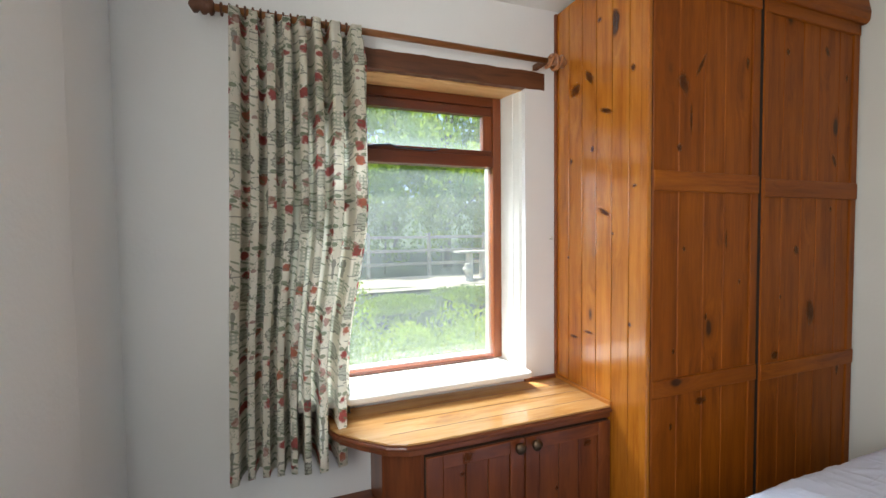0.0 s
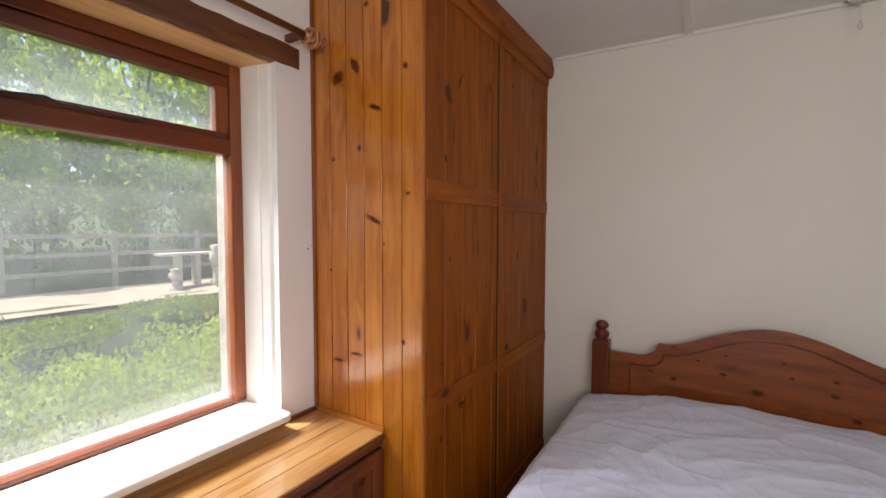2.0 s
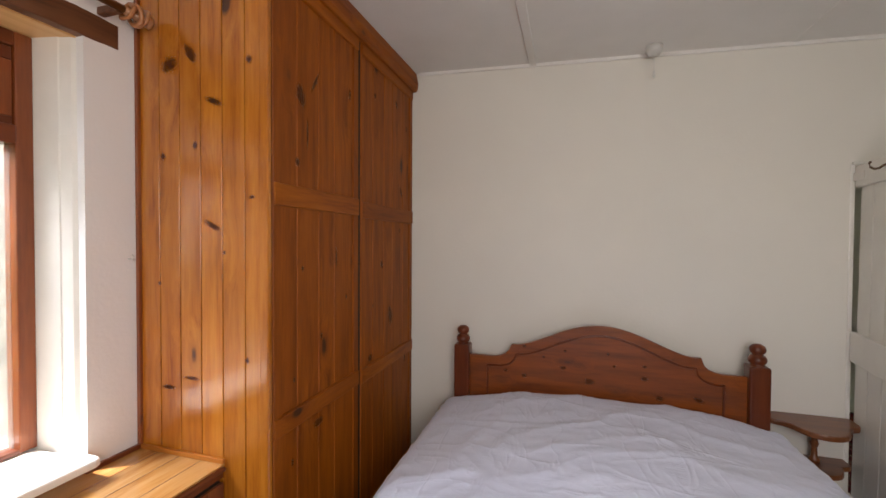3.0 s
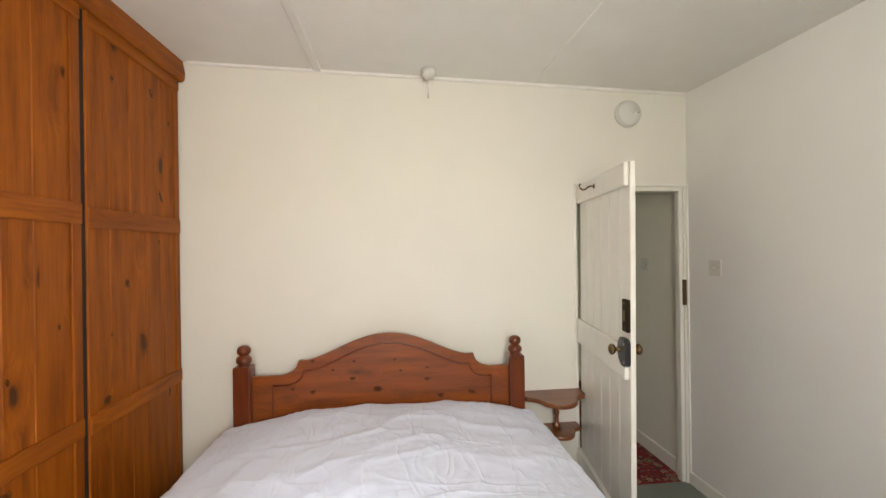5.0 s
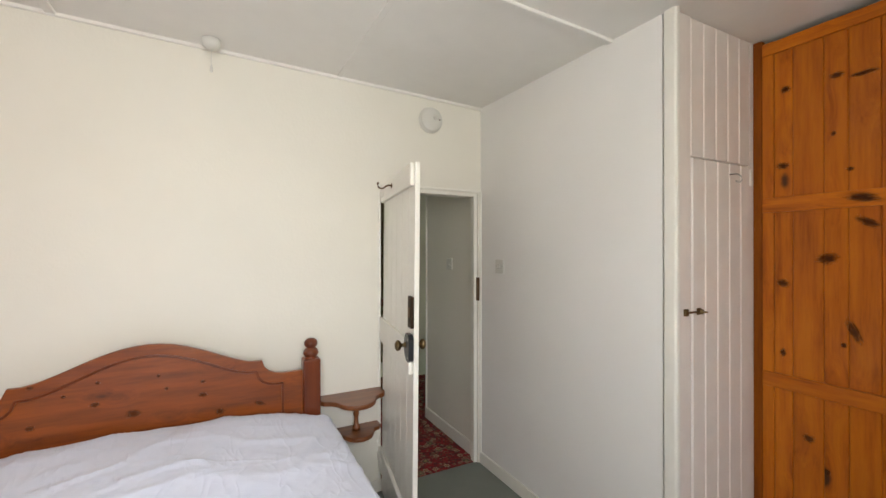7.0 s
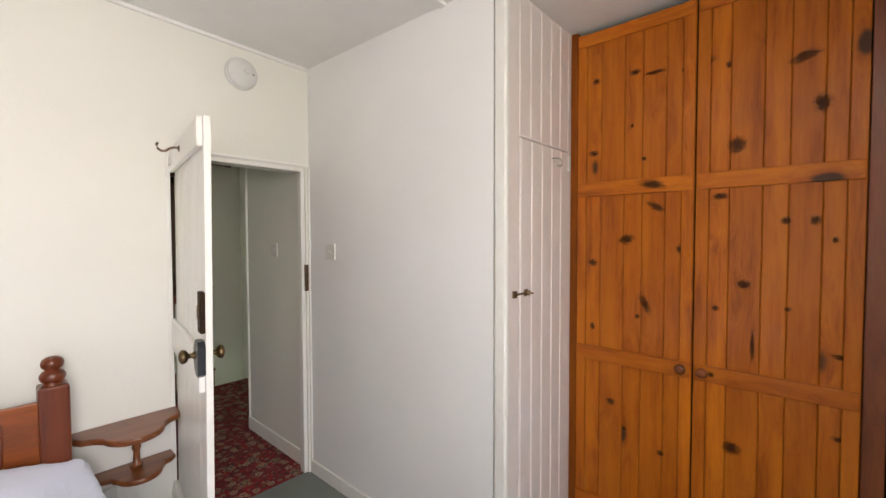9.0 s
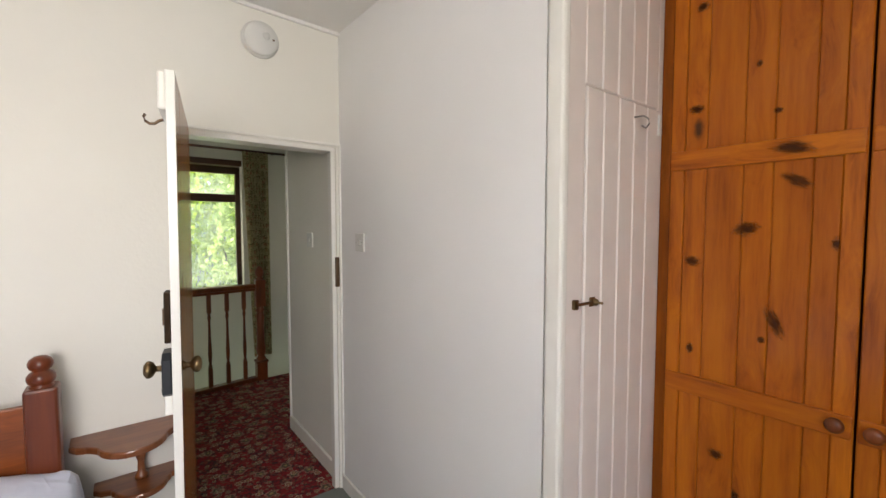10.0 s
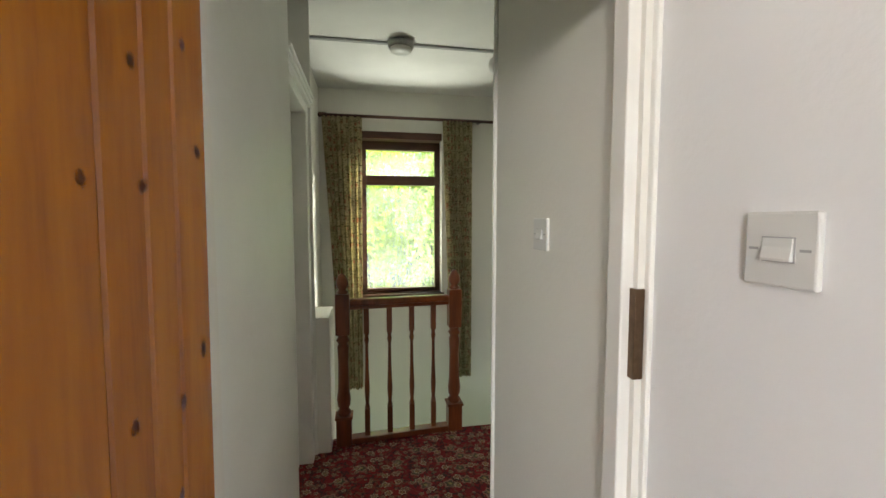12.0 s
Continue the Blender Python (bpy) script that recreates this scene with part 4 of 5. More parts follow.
def curtain(name, along, edge, y_mid, folds, depth, top, label, mat, axis=0, flip=1, seed=0, hem=0.003, back=0.0):
    """A pleated curtain. edge(v) gives the two ends along the wall at v = 0 (hem) to 1 (head)."""
    rnd = random.Random(seed)
    nu, nv = folds * 14, 46
    ph = [rnd.uniform(-0.5, 0.5) for _ in range(folds + 2)]
    am = [rnd.uniform(0.05, 1.5) for _ in range(folds + 2)]
    bm = bmesh.new()
    uv = bm.loops.layers.uv.new("UVMap")
    grid, flat = [], []
    z0s = edge(0)[2]
    for j in range(nv + 1):
        v = j / nv
        a, b, z0 = edge(v)
        row = []
        for i in range(nu + 1):
            u = i / nu
            k = max(0.0, min(folds * 0.9999, folds * (u + 0.035 * math.sin(6.0 * u + seed) - 0.035 * math.sin(seed) * (1 - u) - 0.035 * math.sin(6.0 + seed) * u)))
            f0, fr_ = int(k), k - int(k)
            w = ph[f0] * (1 - fr_) + ph[f0 + 1] * fr_
            s = am[f0] * (1 - fr_) + am[f0 + 1] * fr_
            pinch = 0.45 + 0.55 * min(1, (1 - v) * 7)
            if v > 0.955:
                pinch = 0.75
            valley = (0.5 + 0.5 * math.cos(2 * math.pi * k + w * (1.2 - v) * 2)) ** 2.6
            wave = (2.1 * valley - 0.9) * depth * (0.4 + 0.6 * s) * pinch
            wave += 0.07 * depth * math.sin(4.3 * math.pi * k + 5 * w) * (0.25 + 0.6 * v) + 0.010 * math.sin(2.1 * k + 3 * v + seed) * (1 - v)
            p = a + (b - a) * (u + 0.25 / folds * math.sin(4 * math.pi * k + w * 3) * 0.35)
            z = z0 + (top - z0) * v + (0.3 * hem * math.sin(3.1 * k + 1) if j == 0 else 0)
            wave += back * max(0.0, 1 - u / 0.05)
            co = (p, y_mid + wave, z) if axis == 0 else (y_mid + wave, p, z)
            row.append(bm.verts.new(co))
        grid.append(row)
    for j in range(nv):
        for i in range(nu):
            f = bm.faces.new((grid[j][i], grid[j][i + 1], grid[j + 1][i + 1], grid[j + 1][i]))
            for loop, (du, dv) in zip(f.loops, ((0, 0), (1, 0), (1, 1), (0, 1))):
                loop[uv].uv = ((i + du) / nu * folds * 0.10, (j + dv) / nv * (top - z0s))
    bmesh.ops.solidify(bm, geom=bm.faces[:], thickness=0.002)
    ob = part(name, bm, mat, None, label, True)
    return tagged(ob, label, "curtain")


def edge_1(v):
    t = min(1.0, max(0.0, (v - 0.20) / 0.42))
    right = 0.190 + 0.088 * t * t * (3 - 2 * t) if v < 0.97 else 0.27
    return -0.245 + 0.035 * v, right, 0.56


curtain("curtain", 0, edge_1, 1.53, 8, 0.062, 2.165, "cream cotton curtain printed with fruit and kitchenware, hanging from the pole", m_curtain, seed=4, back=0.095)

# ---- dressing unit under the window ----
unit = thing("window_cupboard", (0.75, 1.45, 0), "low varnished pine cupboard with a rounded top under the window", "cupboard")
pts = [(1.198, YN - 0.002), (0.10, YN - 0.002), (0.10, 1.50), (0.125, 1.44), (0.19, 1.37), (0.27, 1.30), (0.335, 1.272), (0.40, 1.266), (1.198, 1.266)]
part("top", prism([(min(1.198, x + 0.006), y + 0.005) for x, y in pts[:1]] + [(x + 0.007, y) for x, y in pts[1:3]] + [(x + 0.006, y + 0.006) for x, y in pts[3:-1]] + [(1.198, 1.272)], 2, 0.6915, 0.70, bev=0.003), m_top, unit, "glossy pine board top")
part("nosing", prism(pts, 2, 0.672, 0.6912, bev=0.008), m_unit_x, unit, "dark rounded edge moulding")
for y in (1.36, 1.455, 1.55):
    part("groove", box(0.30, 1.19, y - 0.001, y + 0.001, 0.7001, 0.7007), m_lintel, unit)
pts = [(1.197, YN - 0.003), (0.115, YN - 0.003), (0.115, 1.505), (0.14, 1.452), (0.20, 1.385), (0.28, 1.312), (0.345, 1.283), (0.405, 1.277), (1.197, 1.277)]
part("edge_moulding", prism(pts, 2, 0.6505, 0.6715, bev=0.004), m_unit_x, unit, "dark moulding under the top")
pts = [(1.196, YN - 0.004), (0.28, YN - 0.004), (0.28, 1.42), (0.39, 1.29), (1.196, 1.29)]
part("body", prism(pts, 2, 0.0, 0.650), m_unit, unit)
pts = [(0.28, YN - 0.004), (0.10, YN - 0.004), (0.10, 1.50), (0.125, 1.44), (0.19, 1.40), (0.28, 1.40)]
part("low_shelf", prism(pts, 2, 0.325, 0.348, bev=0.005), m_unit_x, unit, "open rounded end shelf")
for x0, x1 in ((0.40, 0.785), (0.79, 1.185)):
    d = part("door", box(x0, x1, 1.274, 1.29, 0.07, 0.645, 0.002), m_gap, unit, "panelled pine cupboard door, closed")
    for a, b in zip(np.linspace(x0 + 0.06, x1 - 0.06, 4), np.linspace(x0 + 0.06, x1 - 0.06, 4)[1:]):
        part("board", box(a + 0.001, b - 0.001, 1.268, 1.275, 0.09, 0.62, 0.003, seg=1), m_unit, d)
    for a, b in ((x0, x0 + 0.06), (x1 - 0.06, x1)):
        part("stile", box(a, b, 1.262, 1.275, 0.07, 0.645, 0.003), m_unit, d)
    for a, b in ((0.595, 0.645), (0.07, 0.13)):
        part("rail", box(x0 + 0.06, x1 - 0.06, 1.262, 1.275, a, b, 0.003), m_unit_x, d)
    x = x1 - 0.03 if x0 < 0.5 else x0 + 0.035
    part("knob", lathe([(0.008, 0), (0.009, -0.01), (0.019, -0.016), (0.021, -0.026), (0.014, -0.033), (0.002, -0.035)], (x, 1.262, 0.622), 1), m_bronze, d, "small bronzed knob", True)
part("back_strip", box(1.016, 1.19, YN - 0.016, YN - 0.003, 0.7, 0.716, 0.002), m_frame, unit)
part("end_strip", box(1.188, 1.199, 1.27, YN - 0.016, 0.7, 0.716, 0.002), m_pine_y, unit)

knots(unit, "y", 1.2614, -1, [(0.555, 0.622, 24, 20, -30), (0.43, 0.30, 10, 14, 0)])
knots(unit, "y", 1.2674, -1, [(1.075, 0.57, 20, 16, 0), (0.535, 0.56, 12, 10, 20), (0.93, 0.42, 8, 10, 0)])

# ---- bed ----
BL, BR = 0.742, -0.672
bed = thing("bed", (1.4, 0.03, 0), "double bed with an arched pine headboard and a white cover", "bed")
hb = [(BR, 0.35), (BL, 0.35), (BL, 0.812), (0.56, 0.812), (0.53, 0.818), (0.505, 0.830), (0.484, 0.850), (0.470, 0.884), (0.45, 0.8835)]
for k in range(25):
    y = 0.43 - 0.83 * k / 24
    hb.append((y, 0.884 + 0.126 * math.sin(math.pi * (0.43 - y) / 0.83) ** 1.4))
hb += [(-0.42, 0.8835), (-0.44, 0.884), (-0.452, 0.850), (-0.472, 0.830), (-0.50, 0.818), (-0.53, 0.812), (BR, 0.812)]
part("headboard", prism(hb, 0, 2.35, 2.375, bev=0.004), m_bed, bed, "arched knotty pine headboard panel")
# Groove line drawn as a raised bead; darker pine stands in for its shade.
mould = [(0.60, 0.762)] + [(y * 0.94, z - 0.05) for y, z in hb[3:-1]] + [(-0.535, 0.762)]
part("moulding", tube([(2.349, y, z) for y, z in mould], 0.006, 6), m_bed_z, bed, smooth=True)
for y in (0.60, -0.535):
    part("moulding", box(2.344, 2.352, y - 0.005, y + 0.005, 0.36, 0.764, 0.002), m_bed_z, bed)
for y in (BL, BR):
    p = part("post", box(2.32, 2.405, y - 0.043, y + 0.043, 0, 0.868, 0.009), m_bed_z, bed, "square pine post with a turned finial")
    prof = [(0.034, 0.866), (0.030, 0.872), (0.026, 0.876), (0.034, 0.882), (0.038, 0.893), (0.037, 0.904), (0.030, 0.915), (0.022, 0.920),
            (0.021, 0.923), (0.029, 0.929), (0.033, 0.939), (0.033, 0.949), (0.028, 0.960), (0.017, 0.968), (0.002, 0.971)]
    part("finial", lathe(prof, (2.3625, y, 0), n=28), m_bed_z, p, smooth=True)
HEAD_KNOTS = [(0.4, 0.88, 12, 9, 0), (0.19, 0.87, 9, 8, 0), (0.2, 0.78, 18, 11, 0), (0.07, 0.72, 27, 17, 0), (-0.02, 0.87, 9, 8, 0), (-0.05, 0.81, 9, 8, 0), (-0.19, 0.82, 12, 8, 0),
              (-0.19, 0.76, 18, 12, 0), (-0.26, 0.67, 18, 15, 0), (-0.43, 0.68, 25, 12, 20), (0.5, 0.74, 12, 9, 0), (0.4, 0.72, 15, 12, 0), (0.3, 0.83, 9, 8, 0)]
knots(bed, "x", 2.3494, -1, HEAD_KNOTS)
for y in (0.70, -0.655):
    part("side_rail", box(0.50, 2.325, y - 0.012, y + 0.012, 0.22, 0.34, 0.004), m_bed_z, bed)
for y in (0.68, -0.61):
    part("leg", box(0.50, 0.56, y - 0.03, y + 0.03, 0, 0.22, 0.004), m_bed_z, bed)


def q_edge(a):
    return max(0.0, min(1.0, (a - 0.84) / 0.06))


def soft_top(name, x0, x1, y0, y1, z_side, z_top, drop, bulge, mat, label, seed):
    """Bedding that lies on a bed and hangs at its sides, with folds."""
    nx, ny = 120, 110
    bm = bmesh.new()
    rows = []
    off = Vector((seed * 7.1, 3.3, 0))
    for i in range(nx + 1):
        x = x0 + (x1 - x0) * i / nx
        row = []
        for j in range(ny + 1):
            s = -1 + 2 * j / ny
            half, mid = (y1 - y0) / 2, (y0 + y1) / 2
            flat = 0.83
            a = abs(s)
            if a < flat:
                q = a / flat
                y, z = mid + math.copysign(half * 0.93 * q, s), z_top + bulge * (1 - q ** (3.2 if s < 0 else 2.2)) - 0.012 * q ** 6
            else:
                q = (a - flat) / (1 - flat)
                bend = min(1, q * 2.2)
                y = mid + math.copysign(half * (0.93 + 0.07 * math.sin(bend * math.pi / 2)), s)
                z = z_top - 0.012 - (1 - math.cos(bend * math.pi / 2)) * 0.065 - max(0, q - 0.25) * drop
                y += math.copysign(0.012 * math.sin(x * 21 + 2 * math.sin(x * 7)) * q, s)
            if x > 1.85 and s > 0:
                y += 0.006 * math.sin(x * 150 + 3 * math.sin(x * 40)) * q_edge(a)
            end = min(1, (x1 - x) / 0.09)
            z -= 0.035 * (1 - end) ** 2
            foot = min(1, (x - x0) / 0.10)
            z -= 0.10 * (1 - foot) ** 2
            p = Vector((x, y, 0))
            warp = noise.noise_vector(p * 2.6 + off) * 0.25
            w = 1 - abs(noise.noise(Vector((p.x * 4.5 + p.y * 3.5, p.y * 1.6 - p.x * 2.2, 1)) + warp * 2 + off)) * 2
            w2 = 1 - abs(noise.noise(Vector((p.x * 9 + p.y * 8, p.y * 3.5 - p.x * 4, 4)) + warp * 4)) * 2
            z += 0.010 * max(0, w) ** 4 + 0.005 * max(0, w2) ** 4 + 0.010 * noise.noise(p * 2.2)
            row.append(bm.verts.new((x, y, z)))
        rows.append(row)
    for a, b in zip(rows, rows[1:]):
        for j in range(ny):
            bm.faces.new((a[j], b[j], b[j + 1], a[j + 1]))
    foot_low = [bm.verts.new((v.co.x - 0.012, v.co.y, z_top - 0.012 - 0.75 * drop)) for v in rows[0]]
    for j in range(ny):
        bm.faces.new((foot_low[j], rows[0][j], rows[0][j + 1], foot_low[j + 1]))
    bmesh.ops.recalc_face_normals(bm, faces=bm.faces)
    bmesh.ops.solidify(bm, geom=bm.faces[:], thickness=0.012)
    return tagged(part(name, bm, mat, None, label, True), label, "bedding")


part("mattress", box(0.50, 2.32, -0.66, 0.70, 0.34, 0.56, 0.03), m_sheet, bed, "white covered mattress")
soft_top("duvet", 0.45, 2.345, -0.765, 0.825, 0.3, 0.603, 0.36, 0.058, m_sheet, "creased white cotton cover spread over the bed", 1)

# ---- bedside wall shelf ----
sh = thing("wall_shelf", (2.5, -0.92, 0.4), "two-tier scalloped pine shelf fixed to the wall beside the bed", "shelf")


def scallop(mid, half, grow):
    """Straight ends, a notch, and a round belly in front."""
    x = XH - 0.001
    side = [(0, half), (0.085 * grow, half), (0.115 * grow, half - 0.02), (0.128 * grow, half - 0.05), (0.145 * grow, half - 0.068 * grow)]
    r = half - 0.078 * grow
    belly = [(0.135 * grow + 0.118 * grow * math.sin(math.pi * k / 14), r * math.cos(math.pi * k / 14)) for k in range(1, 14)]
    pts = side + belly + [(d, -y) for d, y in side[::-1]]
    return [(x - d, mid + y) for d, y in pts]


part("upper_shelf", prism(scallop(-0.91, 0.185, 1.0), 2, 0.592, 0.617, bev=0.006), m_shelf, sh)
part("lower_shelf", prism(scallop(-0.93, 0.145, 0.78), 2, 0.40, 0.422, bev=0.006), m_shelf, sh)
part("spindle", lathe([(0.022, 0.425), (0.022, 0.44), (0.013, 0.45), (0.011, 0.49), (0.017, 0.51), (0.011, 0.53), (0.013, 0.57), (0.024, 0.585), (0.024, 0.595)], (2.43, -0.93, 0)), m_shelf, sh, smooth=True)
part("bracket", prism([(XH - 0.001, 0.32), (XH - 0.001, 0.405), (2.40, 0.405), (2.43, 0.38), (2.45, 0.34)], 1, -0.945, -0.92, bev=0.004), m_shelf, sh)

# ---- room door, open ----
bm = box(XH + 0.012, XH + 0.055, DOOR_R - 0.02, DOOR_R + 0.022, 0, DOOR_T + 0.015, 0.003)
box(XH - 0.012, XH + 0.10, DOOR_R - 0.024, DOOR_R - 0.013, 0, DOOR_T + 0.02, 0.003, bm=bm)
box(XH - 0.004, XH + 0.04, DOOR_L - 0.003, DOOR_L + 0.015, 0, DOOR_T + 0.015, 0.003, bm=bm)
box(XH + 0.004, XH + 0.104, DOOR_R + 0.02, DOOR_L - 0.014, DOOR_T - 0.02, DOOR_T + 0.006, 0.003, bm=bm)
box(XH - 0.012, XH + 0.01, DOOR_R - 0.013, DOOR_L + 0.01, DOOR_T + 0.006, DOOR_T + 0.02, 0.003, bm=bm)
structure("door_frame", bm, m_white, "white painted door lining")
structure("strike_plate", box(XH - 0.004, XH + 0.0125, DOOR_R - 0.012, DOOR_R + 0.006, 1.085, 1.24, 0.001), m_bronze, "worn brown strike plate")
DW = 0.735
door = thing("door_1", (XH - 0.008, -1.1075, 0), "ledged boarded door, open, white on one face and varnished on the other", "door", turn=170.9, kind="structure")
door.rotation_euler.x = radians(-0.5)
# local x runs from the hinge to the free edge; local -y is the white face
e = np.linspace(0.014, DW, 7)
for a, b in zip(e, e[1:]):
    part("white_board", box(a + 0.0012, b - 0.0012, -0.0105, -0.001, 0.012, 1.80, 0.003, seg=1), m_white, door, "white painted board")
e = (0.014, 0.08, 0.13, 0.19, 0.30, 0.44, 0.58, DW)
for a, b in zip(e, e[1:]):
    part("board", box(a + 0.0008, b - 0.0008, 0.001, 0.0105, 0.012, 1.80, 0.003, seg=1), m_doorback, door, "varnished pine board")
knots(door, "y", 0.0112, 1, [(0.435, 1.20, 9, 13, 10), (0.08, 1.14, 6, 12, 0), (0.135, 1.39, 7, 9, 20), (0.09, 1.03, 6, 12, 0), (0.035, 1.44, 7, 9, 0), (0.19, 0.91, 7, 11, 0), (0.21, 1.39, 6, 8, 0),
                             (0.145, 1.51, 6, 9, 0), (0.16, 1.15, 6, 9, 0), (0.035, 1.19, 7, 12, 0), (0.05, 0.88, 7, 13, 10), (0.06, 1.56, 6, 9, 0), (0.62, 1.24, 12, 26, 25), (0.61, 1.52, 12, 11, 0), (0.60, 0.98, 10, 12, 0), (0.37, 0.70, 11, 15, 30)])
part("core", box(0.016, DW - 0.001, -0.0012, 0.0012, 0.013, 1.799), m_gap, door)
part("edge", box(DW - 0.001, DW + 0.004, -0.0108, 0.0108, 0.012, 1.80, 0.002), m_white, door, "white painted door edge")
for z0, z1 in ((1.70, 1.80), (0.89, 1.03), (0.15, 0.27)):
    part("ledge", box(0.004, DW - 0.012, -0.030, -0.0100, z0, z1, 0.006), m_white, door, "white painted ledge")
pts = [(DW - 0.085, 0.985), (DW - 0.085, 1.035), (DW - 0.06, 1.062), (DW - 0.01, 1.062), (DW + 0.006, 1.045), (DW + 0.006, 0.955), (DW - 0.01, 0.945), (DW - 0.045, 0.945), (DW - 0.07, 0.962)]
lock = part("rim_lock", prism(pts, 1, -0.034, -0.0105, bev=0.004), m_black, door, "black rim lock")
kn = [(0.014, 0), (0.012, 0.004), (0.008, 0.008), (0.008, 0.018), (0.018, 0.023), (0.023, 0.031), (0.023, 0.038), (0.014, 0.045), (0.003, 0.047)]
part("knob", lathe([(r, -h) for r, h in kn], (DW - 0.055, -0.034, 1.01), 1), m_brass, lock, "brass knob", True)
for z in (1.04, 0.965):
    part("screw", lathe([(0.0055, 0), (0.0055, -0.0015), (0.002, -0.002)], (DW - 0.008, -0.034, z), 1, 12), m_steel, lock, "steel screw", True)
part("knob", lathe(kn, (DW - 0.055, 0.0105, 1.01), 1), m_brass, door, "brass knob", True)
plate = part("latch_plate", box(DW - 0.052, DW + 0.004, -0.026, -0.0105, 1.09, 1.225, 0.003), metal("dark_worn_metal", (0.055, 0.035, 0.022), 0.55), door, "dark worn metal latch plate")
part("slide", box(DW - 0.032, DW - 0.014, -0.031, -0.0255, 1.135, 1.180, 0.002), m_bronze, plate, "worn slide button")
for z in (1.105, 1.21):
    part("screw", lathe([(0.005, 0), (0.005, -0.0015), (0.002, -0.002)], (DW - 0.024, -0.026, z), 1, 10), m_bronze, plate, "", True)
part("hook", tube([(0.335, -0.030, 1.755), (0.335, -0.045, 1.757), (0.335, -0.060, 1.752), (0.335, -0.074, 1.740), (0.335, -0.088, 1.738), (0.335, -0.100, 1.746), (0.335, -0.104, 1.760), (0.335, -0.099, 1.768)], 0.0045), m_bronze, door, "bronze coat hook", True)
part("hook_plate", lathe([(0.013, 0), (0.013, -0.002), (0.006, -0.005)], (0.335, -0.030, 1.755), 1, 14), m_bronze, door, "", True)
for z in (1.75, 0.22):
    part("hinge", box(-0.01, 0.10, -0.0345, -0.0295, z - 0.02, z + 0.02, 0.002), m_white, door, "white painted hinge")

# ---- small fittings ----


def switch(at, facing, label):
    """A square rocker switch plate; facing is the wall's outward axis: 'y'."""
    s = thing("light_switch", at, label, "light switch", "light switches")
    x, y, z = at
    part("plate", box(x - 0.043, x + 0.043, y, y + 0.009, z - 0.043, z + 0.043, 0.003), m_plastic, s)
    # Grey outline stands in for the shade at the rocker's edge.
    part("rocker_shade_line", box(x - 0.0195, x + 0.0195, y + 0.0085, y + 0.0100, z - 0.0145, z + 0.0145, 0.0007), m_screw, s, "thin grey line for the shade round the rocker")
    part("rocker", prism([(y + 0.0095, z - 0.013), (y + 0.0145, z - 0.013), (y + 0.0150, z - 0.010), (y + 0.0120, z + 0.003), (y + 0.0115, z + 0.013), (y + 0.0095, z + 0.013)], 0, x - 0.018, x + 0.018, bev=0.001), m_plastic, s)
    for dx in (-0.03, 0.03):
        part("screw", box(x + dx - 0.006, x + dx + 0.006, y + 0.0085, y + 0.0095, z - 0.0015, z + 0.0015), m_screw, s)
    return s


switch((2.274, YR, 1.322), "y", "white plastic single light switch on the bedroom wall")
so = thing("power_socket", (XH, -0.80, 0.30), "white plastic double power socket low on the wall by the bed", "power socket")
part("plate", box(XH - 0.010, XH, -0.873, -0.727, 0.257, 0.343, 0.003), m_plastic, so)
for y in (-0.835, -0.765):
    part("outlet", box(XH - 0.0108, XH - 0.009, y - 0.012, y + 0.012, 0.275, 0.30), m_gap, so)
    part("rocker", box(XH - 0.014, XH - 0.009, y - 0.006, y + 0.006, 0.315, 0.33, 0.001), m_plastic, so)
sm = thing("smoke_alarm", (XH, -1.422, 2.240), "round white smoke alarm on the wall above the door", "smoke alarm")
part("base", lathe([(0.080, 0), (0.080, -0.012), (0.074, -0.016)], (XH, -1.422, 2.240), 0, 36), m_plastic, sm, smooth=True)
part("cover", lathe([(0.074, -0.016), (0.076, -0.024), (0.068, -0.036), (0.03, -0.042), (0.002, -0.042)], (XH, -1.422, 2.240), 0, 36), m_plastic, sm, smooth=True)
part("button", lathe([(0.016, -0.040), (0.016, -0.046), (0.004, -0.047)], (XH, -1.44, 2.25), 0, 20), m_plastic, sm, smooth=True)
part("vent", box(XH - 0.040, XH - 0.037, -1.476, -1.466, 2.236, 2.244, 0.001), m_bronze, sm, "dark speaker slots")
ho = thing("curtain_hook", (1.150, YN, 1.40), "small white hook on the wall by the wardrobe", "hook")
part("hook", tube([(1.165, YN, 1.375), (1.165, YN - 0.02, 1.373), (1.160, YN - 0.028, 1.38), (1.155, YN - 0.025, 1.39)], 0.004), m_plastic, ho, smooth=True)
pl = thing("pull_switch", (2.395, -0.221, 2.40), "white ceiling pull switch with a short cord", "light switch")
part("base", lathe([(0.040, 0.0), (0.040, -0.03), (0.028, -0.042), (0.004, -0.044)], (2.395, -0.221, ceil_z(2.395, -0.221)), 2, 28), m_plastic, pl, smooth=True)
part("cord", tube([(2.395, -0.221, ceil_z(2.395, -0.221) - 0.04), (2.395, -0.221, 2.30)], 0.0015), m_plastic, pl)
part("toggle", lathe([(0.003, 0.01), (0.006, 0.0), (0.007, -0.02), (0.003, -0.025)], (2.395, -0.221, 2.29), 2, 12), m_plastic, pl, smooth=True)

